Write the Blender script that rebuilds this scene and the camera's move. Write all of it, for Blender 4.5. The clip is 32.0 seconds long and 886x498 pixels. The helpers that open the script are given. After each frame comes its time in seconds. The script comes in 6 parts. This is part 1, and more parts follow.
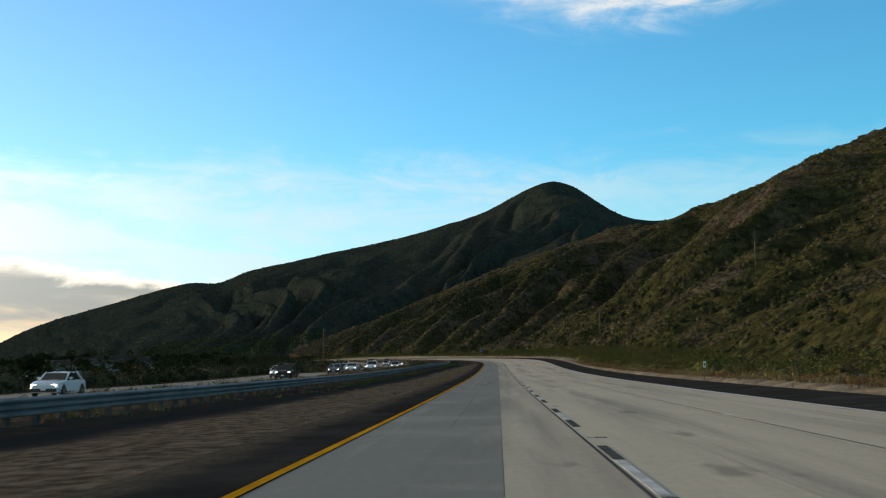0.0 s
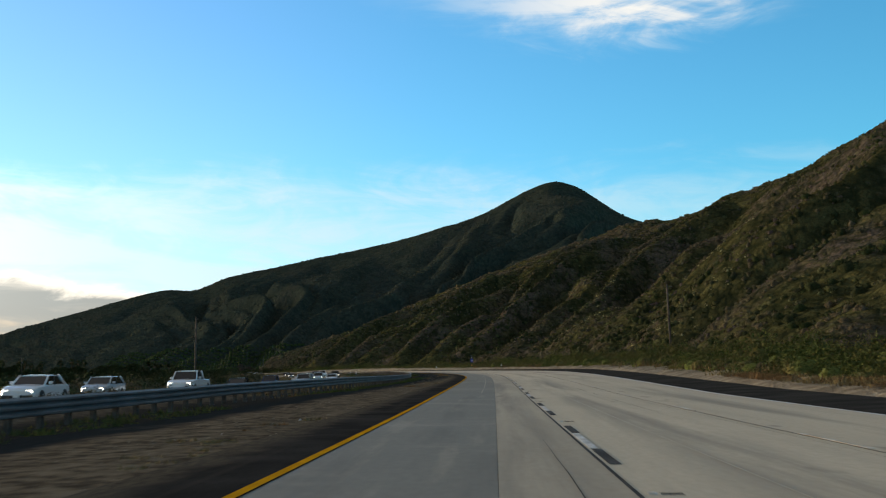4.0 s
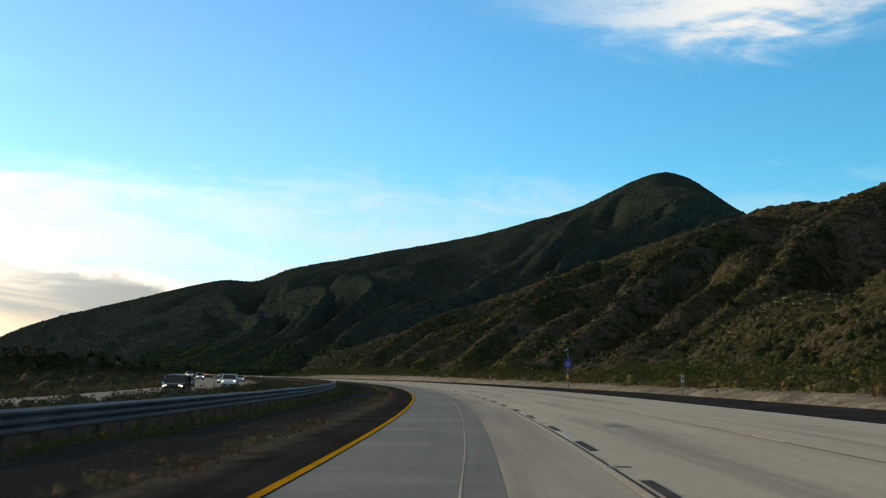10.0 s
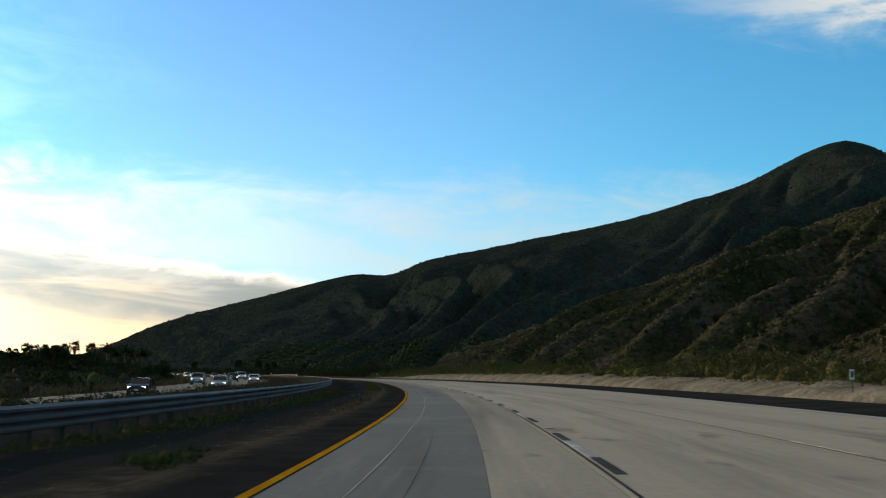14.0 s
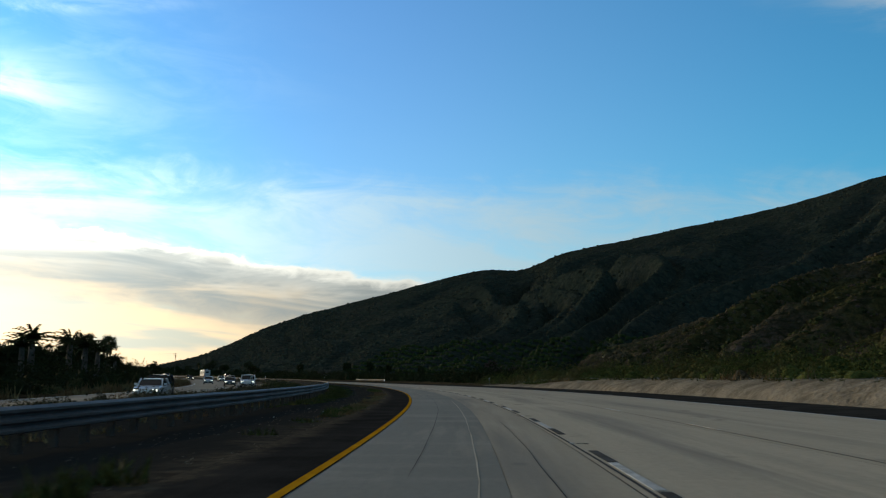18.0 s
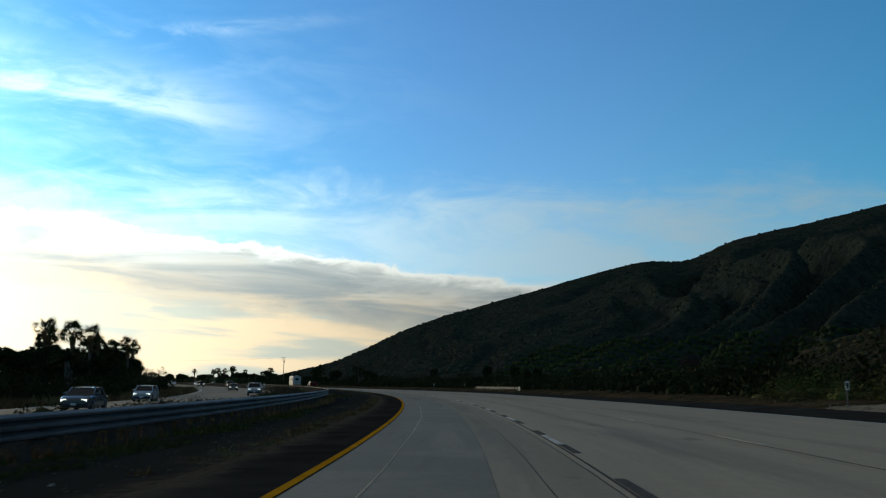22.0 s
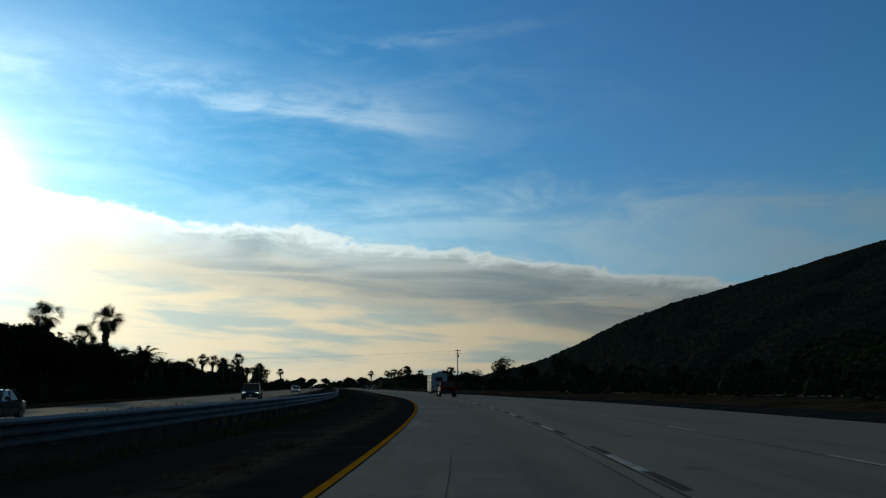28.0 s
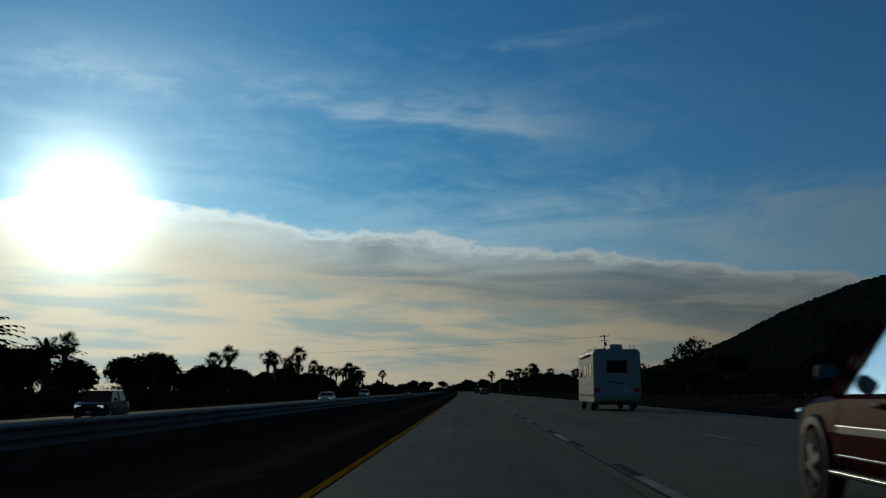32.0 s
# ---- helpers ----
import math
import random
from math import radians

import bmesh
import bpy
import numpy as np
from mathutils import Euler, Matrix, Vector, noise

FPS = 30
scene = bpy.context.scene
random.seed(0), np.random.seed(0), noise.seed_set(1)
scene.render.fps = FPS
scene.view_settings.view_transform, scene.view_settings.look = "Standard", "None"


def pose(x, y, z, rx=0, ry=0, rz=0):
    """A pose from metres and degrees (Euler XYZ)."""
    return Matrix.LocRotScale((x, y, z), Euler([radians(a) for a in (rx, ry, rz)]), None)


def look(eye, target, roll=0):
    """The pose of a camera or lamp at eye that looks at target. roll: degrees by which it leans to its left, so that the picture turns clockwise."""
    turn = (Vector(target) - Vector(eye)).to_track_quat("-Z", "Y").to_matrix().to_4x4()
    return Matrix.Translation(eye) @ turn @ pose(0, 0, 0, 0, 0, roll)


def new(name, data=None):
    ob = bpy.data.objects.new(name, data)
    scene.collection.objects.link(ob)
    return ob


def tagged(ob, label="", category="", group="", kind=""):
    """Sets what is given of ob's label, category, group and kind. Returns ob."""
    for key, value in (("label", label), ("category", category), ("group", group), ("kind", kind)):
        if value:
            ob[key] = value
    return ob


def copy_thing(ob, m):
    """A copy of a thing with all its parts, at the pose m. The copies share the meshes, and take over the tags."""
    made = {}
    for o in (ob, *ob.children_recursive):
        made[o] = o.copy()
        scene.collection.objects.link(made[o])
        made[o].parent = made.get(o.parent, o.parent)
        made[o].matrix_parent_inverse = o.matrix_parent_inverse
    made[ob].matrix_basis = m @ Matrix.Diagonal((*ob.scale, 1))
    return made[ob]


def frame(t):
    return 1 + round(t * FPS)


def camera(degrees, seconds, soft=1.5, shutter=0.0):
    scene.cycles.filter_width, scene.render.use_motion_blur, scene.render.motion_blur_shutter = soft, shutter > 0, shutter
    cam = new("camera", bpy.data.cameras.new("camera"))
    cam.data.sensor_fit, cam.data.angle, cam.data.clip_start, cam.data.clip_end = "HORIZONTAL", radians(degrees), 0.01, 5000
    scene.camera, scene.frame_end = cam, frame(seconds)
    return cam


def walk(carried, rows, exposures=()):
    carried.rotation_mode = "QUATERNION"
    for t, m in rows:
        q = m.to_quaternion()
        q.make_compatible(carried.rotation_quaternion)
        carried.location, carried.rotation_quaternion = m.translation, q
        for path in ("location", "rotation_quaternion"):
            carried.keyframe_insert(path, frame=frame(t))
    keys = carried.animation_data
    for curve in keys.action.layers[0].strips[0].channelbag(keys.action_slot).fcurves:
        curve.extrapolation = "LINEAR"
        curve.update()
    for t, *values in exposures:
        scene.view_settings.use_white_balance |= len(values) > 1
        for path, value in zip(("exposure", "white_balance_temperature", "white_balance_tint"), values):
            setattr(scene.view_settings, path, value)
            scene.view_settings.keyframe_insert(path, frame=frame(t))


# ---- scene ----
# ---- the road's line, the camera and its drive ----
# along (metres), heading (degrees left of north), cross slope (degrees, + falls to the right), grade (percent)
ROAD = [(-200, 0.0, 1.2, -1.2), (0, 0.0, 1.2, -1.4), (90, 0.0, 1.2, -0.8), (170, 0.12, 1.1, 0.25), (196, 0.25, 0.3, 0.3),
        (226, 0.9, -0.6, 0.15), (256, 2.4, -1.3, 0.05), (286, 4.07, -1.3, 0.0), (315, 5.67, -1.1, 0.0), (345, 7.5, -0.95, 0.0),
        (374, 9.5, -1.0, 0.0), (433, 13.5, -0.8, 0.0), (506, 18.1, -0.85, 0.0), (536, 19.5, -0.8, 0.0), (565, 21.0, -0.35, 0.0),
        (623, 25.3, -0.3, -0.1), (682, 29.2, -0.1, -0.2), (741, 32.6, 0.2, -0.2), (814, 37.3, 0.2, -0.1), (872, 40.2, 0.6, 0.0),
        (946, 44.9, 1.0, 0.0), (1300, 45.5, 1.1, 0.0), (3600, 47.0, 1.1, 0.0)]
_k = np.array(ROAD, dtype=float)
S_TAB = np.arange(-200.0, 3600.1, 2.0)
_h = np.radians(np.interp(S_TAB, _k[:, 0], _k[:, 1]))
_g = np.interp(S_TAB, _k[:, 0], _k[:, 3]) / 100.0
X_TAB = np.concatenate([[0.0], np.cumsum(-np.sin((_h[1:] + _h[:-1]) / 2) * 2.0)])
Y_TAB = np.concatenate([[0.0], np.cumsum(np.cos((_h[1:] + _h[:-1]) / 2) * 2.0)])
Z_TAB = np.concatenate([[0.0], np.cumsum((_g[1:] + _g[:-1]) / 2 * 2.0)])
X_TAB -= np.interp(0.0, S_TAB, X_TAB)
Y_TAB -= np.interp(0.0, S_TAB, Y_TAB)
Z_TAB -= np.interp(320.0, S_TAB, Z_TAB)


def road(s, l, up=0.0):
    """World places for metres along the road, metres to the right of the driven line, and metres above the paved plane."""
    s = np.asarray(s, dtype=float)
    a = np.interp(s, S_TAB, _h)
    b = np.tan(np.radians(np.interp(s, _k[:, 0], _k[:, 2])))
    lc = np.clip(l, -30, 13)
    return np.stack(np.broadcast_arrays(np.interp(s, S_TAB, X_TAB) + np.cos(a) * l, np.interp(s, S_TAB, Y_TAB) + np.sin(a) * l,
                                        np.interp(s, S_TAB, Z_TAB) - b * lc + up), axis=-1)


def road_pose(s, l, up=0.0, turn=0.0):
    """A pose on the road, with y along it."""
    p = road(s, l, up)
    b = float(np.interp(s, _k[:, 0], _k[:, 2]))
    g = math.degrees(math.atan(float(np.interp(s, S_TAB, _g))))
    return Matrix.Translation([float(v) for v in p]) @ pose(0, 0, 0, 0, 0, math.degrees(float(np.interp(s, S_TAB, _h)))) @ pose(0, 0, 0, g) @ pose(0, 0, 0, 0, b) @ pose(0, 0, 0, 0, 0, turn)


EYE = 1.11
cam = camera(42.8, 32.0, soft=1.2, shutter=0.2)
# seconds, metres along the road and right of its line; pitch, roll, yaw in degrees
DRIVE = [
    (0.0, 0.0, 0.00, 5.29, 1.44, 2.77),
    (0.5, 15.1, 0.00, 5.36, 1.26, 2.75),
    (1.0, 30.2, 0.00, 5.52, 1.20, 2.67),
    (1.5, 45.3, 0.00, 5.60, 1.21, 2.65),
    (2.0, 60.4, 0.00, 5.65, 1.33, 2.68),
    (2.5, 75.5, 0.00, 5.75, 1.23, 2.64),
    (3.0, 90.6, 0.00, 5.81, 1.20, 2.66),
    (3.5, 105.7, 0.01, 5.92, 1.29, 2.66),
    (5.5, 166.0, 0.07, 6.37, 1.21, 2.70),
    (6.0, 181.0, 0.08, 6.62, 0.88, 2.69),
    (6.5, 196.0, 0.01, 6.70, 0.25, 2.70),
    (7.0, 211.0, -0.05, 6.67, -0.50, 2.77),
    (7.5, 226.0, -0.12, 6.62, -0.63, 3.32),
    (8.0, 240.9, -0.18, 6.64, -1.07, 4.24),
    (8.5, 255.8, -0.22, 6.65, -1.36, 4.83),
    (9.0, 270.7, -0.27, 6.51, -1.35, 5.68),
    (9.5, 285.6, -0.25, 6.46, -1.28, 6.40),
    (10.0, 300.4, -0.24, 6.49, -1.28, 7.14),
    (10.5, 315.2, -0.21, 6.54, -1.12, 7.96),
    (11.0, 330.0, -0.18, 6.51, -1.15, 8.80),
    (11.5, 344.8, -0.15, 6.51, -0.90, 9.74),
    (12.0, 359.5, -0.12, 6.50, -0.85, 10.69),
    (12.5, 374.3, -0.11, 6.37, -1.07, 11.68),
    (13.0, 389.0, -0.10, 6.46, -0.93, 12.64),
    (13.5, 403.7, -0.09, 6.38, -0.91, 13.61),
    (14.0, 418.3, -0.11, 6.34, -0.77, 14.61),
    (14.5, 433.0, -0.19, 6.37, -0.71, 15.64),
    (16.5, 491.6, -0.54, 6.38, -0.60, 19.25),
    (17.0, 506.2, -0.57, 6.56, -0.86, 20.12),
    (17.5, 520.9, -0.45, 6.47, -0.83, 20.77),
    (18.0, 535.5, -0.33, 6.49, -0.87, 21.41),
    (18.5, 550.2, -0.20, 6.52, -0.47, 22.05),
    (19.0, 564.8, -0.05, 6.51, -0.30, 22.90),
    (19.5, 579.5, -0.06, 6.59, -0.24, 23.87),
    (20.0, 594.1, -0.07, 6.68, -0.15, 25.04),
    (20.5, 608.8, -0.11, 6.76, -0.30, 26.07),
    (21.0, 623.4, -0.15, 6.73, -0.38, 27.18),
    (21.5, 638.1, -0.20, 6.71, -0.21, 28.17),
    (22.0, 652.7, -0.25, 6.73, -0.24, 29.10),
    (22.5, 667.4, -0.28, 6.73, -0.07, 30.05),
    (23.0, 682.0, -0.33, 6.74, -0.13, 30.88),
    (23.5, 696.7, -0.33, 6.76, 0.11, 31.77),
    (24.0, 711.3, -0.34, 6.76, 0.20, 32.54),
    (24.5, 726.0, -0.35, 6.77, 0.40, 33.36),
    (25.0, 740.6, -0.35, 6.81, 0.25, 34.15),
    (25.5, 755.3, -0.39, 6.85, 0.27, 35.09),
    (27.5, 813.8, -0.57, 6.96, 0.17, 38.89),
    (28.0, 828.5, -0.62, 6.91, 0.30, 39.77),
    (28.5, 843.1, -0.59, 6.95, 0.23, 40.47),
    (29.0, 857.8, -0.55, 6.94, 0.50, 40.93),
    (29.5, 872.4, -0.52, 6.94, 0.62, 41.47),
    (30.0, 887.1, -0.48, 7.00, 0.77, 42.32),
    (30.5, 901.7, -0.49, 7.03, 0.93, 43.44),
    (31.0, 916.4, -0.50, 7.06, 0.81, 44.37),
    (31.5, 931.0, -0.51, 7.08, 0.85, 45.32),
    (32.0, 945.7, -0.53, 7.13, 1.08, 46.23),
]
rows = []
for t, s, l, pitch, roll, yaw in DRIVE:
    p = road(s, l, EYE)
    rows.append((t, pose(float(p[0]), float(p[1]), float(p[2]), 90 + pitch, roll, yaw)))
walk(cam, rows, exposures=[(0.0, 0.0, 7400, 9), (7.0, 0.05, 7400, 9), (13.0, -0.2, 7150, 7), (19.0, -0.85, 6600, 2), (25.0, -1.6, 6000, -2), (28.0, -2.15, 5750, -5), (30.0, -2.45, 5600, -6), (32.0, -3.0, 5550, -6)])

# ---- light ----
SUN_AZ, SUN_EL = 64.0, 9.2     # degrees left of north, degrees up
sun_dir = Vector((-math.sin(radians(SUN_AZ)) * math.cos(radians(SUN_EL)), math.cos(radians(SUN_AZ)) * math.cos(radians(SUN_EL)), math.sin(radians(SUN_EL))))
sun = new("sun", bpy.data.lights.new("sun", "SUN"))
sun.data.energy, sun.data.angle, sun.data.color = 2.5, radians(0.7), (1.0, 0.74, 0.44)
sun.matrix_world = look(sun_dir * 500, (0, 0, 0))


class Net:
    """Short hand for node trees."""

    def __init__(self, tree):
        self.t = tree
        tree.nodes.clear()

    def n(self, kind, **kw):
        node = self.t.nodes.new(kind)
        for key, v in kw.items():
            if key == "ins":
                self.feed(node, v)
            elif key == "operation":
                node.operation = v
            elif key == "use_clamp":
                node.use_clamp = v
            elif key == "interpolation_type":
                node.interpolation_type = v
            elif key == "data_type":
                node.data_type = v
            elif key == "blend_type":
                node.blend_type = v
        return node

    def feed(self, node, ins):
        for key, v in ins.items():
            sock = node.inputs[key]
            if isinstance(v, bpy.types.NodeSocket):
                self.t.links.new(v, sock)
            else:
                sock.default_value = v

    def m(self, op, a, b=0.0, c=0.0, clamp=False):
        node = self.n("ShaderNodeMath", operation=op, use_clamp=clamp)
        self.feed(node, {0: a, 1: b, 2: c})
        return node.outputs[0]

    def step(self, v, lo, hi, a=0.0, b=1.0):
        node = self.n("ShaderNodeMapRange", interpolation_type="SMOOTHSTEP")
        self.feed(node, {"Value": v, "From Min": lo, "From Max": hi, "To Min": a, "To Max": b})
        return node.outputs[0]

    def mix(self, f, a, b, kind="MIX"):
        node = self.n("ShaderNodeMix", data_type="RGBA", blend_type=kind)
        self.feed(node, {0: f, 6: a, 7: b})
        return node.outputs[2]

    def noise(self, vec, scale, detail=4.0, rough=0.55, warp=0.0):
        node = self.n("ShaderNodeTexNoise")
        self.feed(node, {"Vector": vec, "Scale": scale, "Detail": detail, "Roughness": rough, "Distortion": warp})
        return node.outputs[0]

    def vec(self, x, y, z):
        node = self.n("ShaderNodeCombineXYZ")
        self.feed(node, {0: x, 1: y, 2: z})
        return node.outputs[0]


# the sky: clear evening air, a cloud bank low in the west, thin cirrus above
world = bpy.data.worlds.new("sky")
scene.world = world
world.use_nodes = True
W = Net(world.node_tree)
air = W.n("ShaderNodeTexSky")
air.sky_type, air.sun_disc = "NISHITA", False
air.sun_elevation, air.sun_rotation = radians(SUN_EL), radians(-SUN_AZ)
air.air_density, air.dust_density, air.ozone_density = 1.0, 0.05, 3.0
way = W.n("ShaderNodeTexCoord").outputs["Generated"]
sep = W.n("ShaderNodeSeparateXYZ", ins={0: way})
az = W.m("MULTIPLY", W.m("ARCTAN2", W.m("MULTIPLY", sep.outputs[0], -1.0), sep.outputs[1]), 57.2958)
el = W.m("MULTIPLY", W.m("ARCSINE", sep.outputs[2]), 57.2958)
facing = W.m("MAXIMUM", W.n("ShaderNodeVectorMath", operation="DOT_PRODUCT", ins={0: way, 1: tuple(sun_dir)}).outputs[1], 0.0)


def hump(v, middle, width):
    """A soft bell round a middle."""
    q = W.m("DIVIDE", W.m("SUBTRACT", v, middle), width)
    return W.m("POWER", 2.718, W.m("MULTIPLY", W.m("MULTIPLY", q, q), -1.0))


puffs = W.vec(W.m("MULTIPLY", az, 0.10), W.m("MULTIPLY", el, 0.22), 0.0)
edge = W.m("ADD", W.m("MULTIPLY", W.m("SUBTRACT", W.noise(puffs, 5.0, 6.0, 0.6, 0.4), 0.5), 1.6),
           W.m("MULTIPLY", W.m("SUBTRACT", W.noise(puffs, 0.9, 2.0), 0.5), 1.6))
top = W.m("ADD", W.m("ADD", 4.35, W.m("MULTIPLY", W.m("SUBTRACT", W.m("MINIMUM", az, 62.0), 17.5), 0.122)), edge)
below = W.m("SUBTRACT", top, el)                      # degrees under the bank's upper edge
cover = W.m("MULTIPLY", W.step(below, -0.10, 0.45), W.step(az, 6.0, 14.0))
drift = W.vec(W.m("MULTIPLY", az, 0.045), W.m("SUBTRACT", W.m("MULTIPLY", el, 0.34), W.m("MULTIPLY", az, 0.020)), 3.0)
bands = W.noise(drift, 2.2, 5.0, 0.55, 0.6)
belly = W.m("MULTIPLY", W.m("MULTIPLY", W.step(below, 0.35, 0.9), W.step(below, 4.2, 2.4)), W.step(az, 64.0, 44.0, 0.15, 1.0))
grey = W.m("MULTIPLY", belly, W.step(bands, 0.34, 0.62, 0.45, 1.0))
low = W.m("MULTIPLY", W.step(below, 2.6, 3.8), W.step(W.noise(drift, 3.4, 4.0, 0.5, 0.3), 0.44, 0.62))
CREAM, GREY, WHITE, TEAL = (0.88, 0.68, 0.46, 1), (0.27, 0.31, 0.335, 1), (0.95, 0.93, 0.88, 1), (0.40, 0.48, 0.47, 1)
bank = W.mix(W.step(below, 0.4, 3.0), WHITE, CREAM)
bank = W.mix(W.m("MULTIPLY", low, 0.7), bank, TEAL)
bank = W.mix(W.m("MULTIPLY", grey, 0.92), W.mix(1.0, bank, (0.95, 0.95, 0.96, 1), "MULTIPLY"), GREY)
# soft fibrous clouds: long drifts broken by finer curls
streak = W.vec(W.m("ADD", W.m("MULTIPLY", az, 0.050), W.m("MULTIPLY", el, 0.03)), W.m("SUBTRACT", W.m("MULTIPLY", el, 0.26), W.m("MULTIPLY", az, 0.016)), 7.0)
curl = W.vec(W.m("ADD", W.m("MULTIPLY", az, 0.13), W.m("MULTIPLY", el, 0.06)), W.m("SUBTRACT", W.m("MULTIPLY", el, 0.33), W.m("MULTIPLY", az, 0.03)), 2.0)
fibre = W.m("ADD", W.m("MULTIPLY", W.noise(streak, 1.5, 6.0, 0.60, 0.9), 0.6), W.m("MULTIPLY", W.noise(curl, 1.6, 8.0, 0.62, 1.4), 0.4))
ragged = W.m("SUBTRACT", fibre, 0.5)
# a pale cloud high in the north, hanging to a point
dip = W.m("ADD", az, 7.0)
hem = W.m("ADD", W.m("ADD", 15.7, W.m("MULTIPLY", W.m("MULTIPLY", dip, dip), 0.016)), W.m("MULTIPLY", ragged, -6.0))
north = W.m("MULTIPLY", W.m("MULTIPLY", W.step(W.m("SUBTRACT", el, hem), -0.6, 2.8), W.step(el, 27.0, 20.0)), W.m("MULTIPLY", hump(az, -8.0, 9.0), W.step(fibre, 0.38, 0.62, 0.15, 0.95)))
# a long feather over the bank in the west, sharp below and loose above
lift = W.m("ADD", W.m("SUBTRACT", el, W.m("ADD", 12.35, W.m("MULTIPLY", W.m("SUBTRACT", az, 37.0), 0.105))), W.m("MULTIPLY", ragged, 3.4))
feather = W.m("MULTIPLY", W.m("MULTIPLY", W.step(lift, -0.7, 0.8), W.step(lift, 3.6, 0.5)), W.m("MULTIPLY", W.m("MULTIPLY", W.step(az, 34.5, 43.0), W.step(az, 78.0, 62.0)), W.step(fibre, 0.36, 0.62, 0.10, 0.50)))
thread = W.m("MULTIPLY", hump(W.m("SUBTRACT", el, W.m("MULTIPLY", W.m("SUBTRACT", az, 42.0), -0.13)), 17.2, 0.45), W.m("MULTIPLY", hump(az, 41.0, 6.0), W.step(fibre, 0.40, 0.62, 0.0, 0.30)))
cirrus = W.m("ADD", north, W.m("ADD", feather, thread), clamp=True)
veil_top = W.m("ADD", W.m("ADD", 9.9, W.m("MULTIPLY", W.step(az, 10.0, 34.0), 0.5)), W.m("MULTIPLY", ragged, 7.0))
veil = W.m("MULTIPLY", W.step(W.m("SUBTRACT", veil_top, el), -0.9, 2.4), W.m("MULTIPLY", W.m("MULTIPLY", W.step(az, -26.0, 18.0, 0.22, 0.80), W.step(fibre, 0.38, 0.60, 0.50, 1.0)), W.step(az, 62.0, 38.0, 0.20, 1.0)))   # thin veil above the horizon
# the air's tint and strength by the angle from the sun
ramp = W.n("ShaderNodeValToRGB")
W.feed(ramp, {0: facing})
ramp.color_ramp.interpolation = "B_SPLINE"
TINTS = [(0.0, (0.085, 0.235, 0.285)), (0.2, (0.085, 0.24, 0.29)), (0.5, (0.110, 0.242, 0.302)), (0.68, (0.172, 0.247, 0.304)), (0.8, (0.200, 0.250, 0.334)), (0.88, (0.200, 0.284, 0.372)), (0.95, (0.200, 0.345, 0.44)), (1.0, (0.34, 0.55, 0.64))]
while len(ramp.color_ramp.elements) < len(TINTS):
    ramp.color_ramp.elements.new(0.5)
for stop, (at, tint) in zip(ramp.color_ramp.elements, TINTS):
    stop.position, stop.color = at, (*tint, 1)
SKY = W.mix(1.0, air.outputs[0], ramp.outputs[0], "MULTIPLY")
SKY = W.mix(W.step(el, 20.0, 42.0, 0.0, 0.85), SKY, (0.29, 0.275, 0.25, 1))      # grey added to the unseen sky overhead, to dim and neutralise fill light
bright = W.m("ADD", 1.08, W.m("MULTIPLY", W.m("POWER", facing, 9.0), 5.2))    # cloud lit through from behind near the sun
lit = W.n("ShaderNodeCombineColor", ins={0: bright, 1: bright, 2: bright}).outputs[0]
clouds = W.mix(cover, W.mix(W.m("MULTIPLY", cirrus, 1.6, clamp=True), (0.62, 0.79, 0.92, 1), (0.92, 0.93, 0.95, 1)), bank)
haze = W.m("MULTIPLY", W.m("MULTIPLY", W.step(az, 22.0, 50.0), W.step(el, 21.0, 13.0)), W.step(fibre, 0.40, 0.68, 0.0, 0.30))
veil = W.m("MAXIMUM", veil, haze)
amount = W.m("MAXIMUM", cover, W.m("MAXIMUM", W.m("MULTIPLY", cirrus, 0.95), veil), clamp=True)
SKY = W.mix(amount, SKY, W.mix(1.0, clouds, lit, "MULTIPLY"))
halo = W.m("ADD", W.m("MULTIPLY", W.m("POWER", facing, 90.0), 2.2), W.m("MULTIPLY", W.m("POWER", facing, 900.0), 14.0))
glow = W.mix(1.0, SKY, W.mix(1.0, W.n("ShaderNodeCombineColor", ins={0: halo, 1: halo, 2: halo}).outputs[0], (1.0, 0.92, 0.76, 1), "MULTIPLY"), "ADD")
W.n("ShaderNodeOutputWorld", ins={0: W.n("ShaderNodeBackground", ins={0: glow, 1: 1.0}).outputs[0]})

# ---- materials ----
def material(name, build, rough=0.8, metal=0.0, spec=None):
    mat = bpy.data.materials.new(name)
    mat.use_nodes = True
    net = Net(mat.node_tree)
    bsdf = net.n("ShaderNodeBsdfPrincipled")
    net.feed(bsdf, {"Roughness": rough, "Metallic": metal})
    if spec is not None:
        net.feed(bsdf, {"Specular IOR Level": spec})
    got = build(net)
    got = got if isinstance(got, dict) else {"Base Color": got}
    net.feed(bsdf, got)
    net.n("ShaderNodeOutputMaterial", ins={0: bsdf.outputs[0]})
    return mat


def place(net):
    return net.n("ShaderNodeNewGeometry").outputs["Position"]


def bump(net, height, strength=0.3, dist=0.02):
    return net.n("ShaderNodeBump", ins={"Strength": strength, "Distance": dist, "Height": height}).outputs[0]


def rgb(r, g, b):
    return (r, g, b, 1.0)


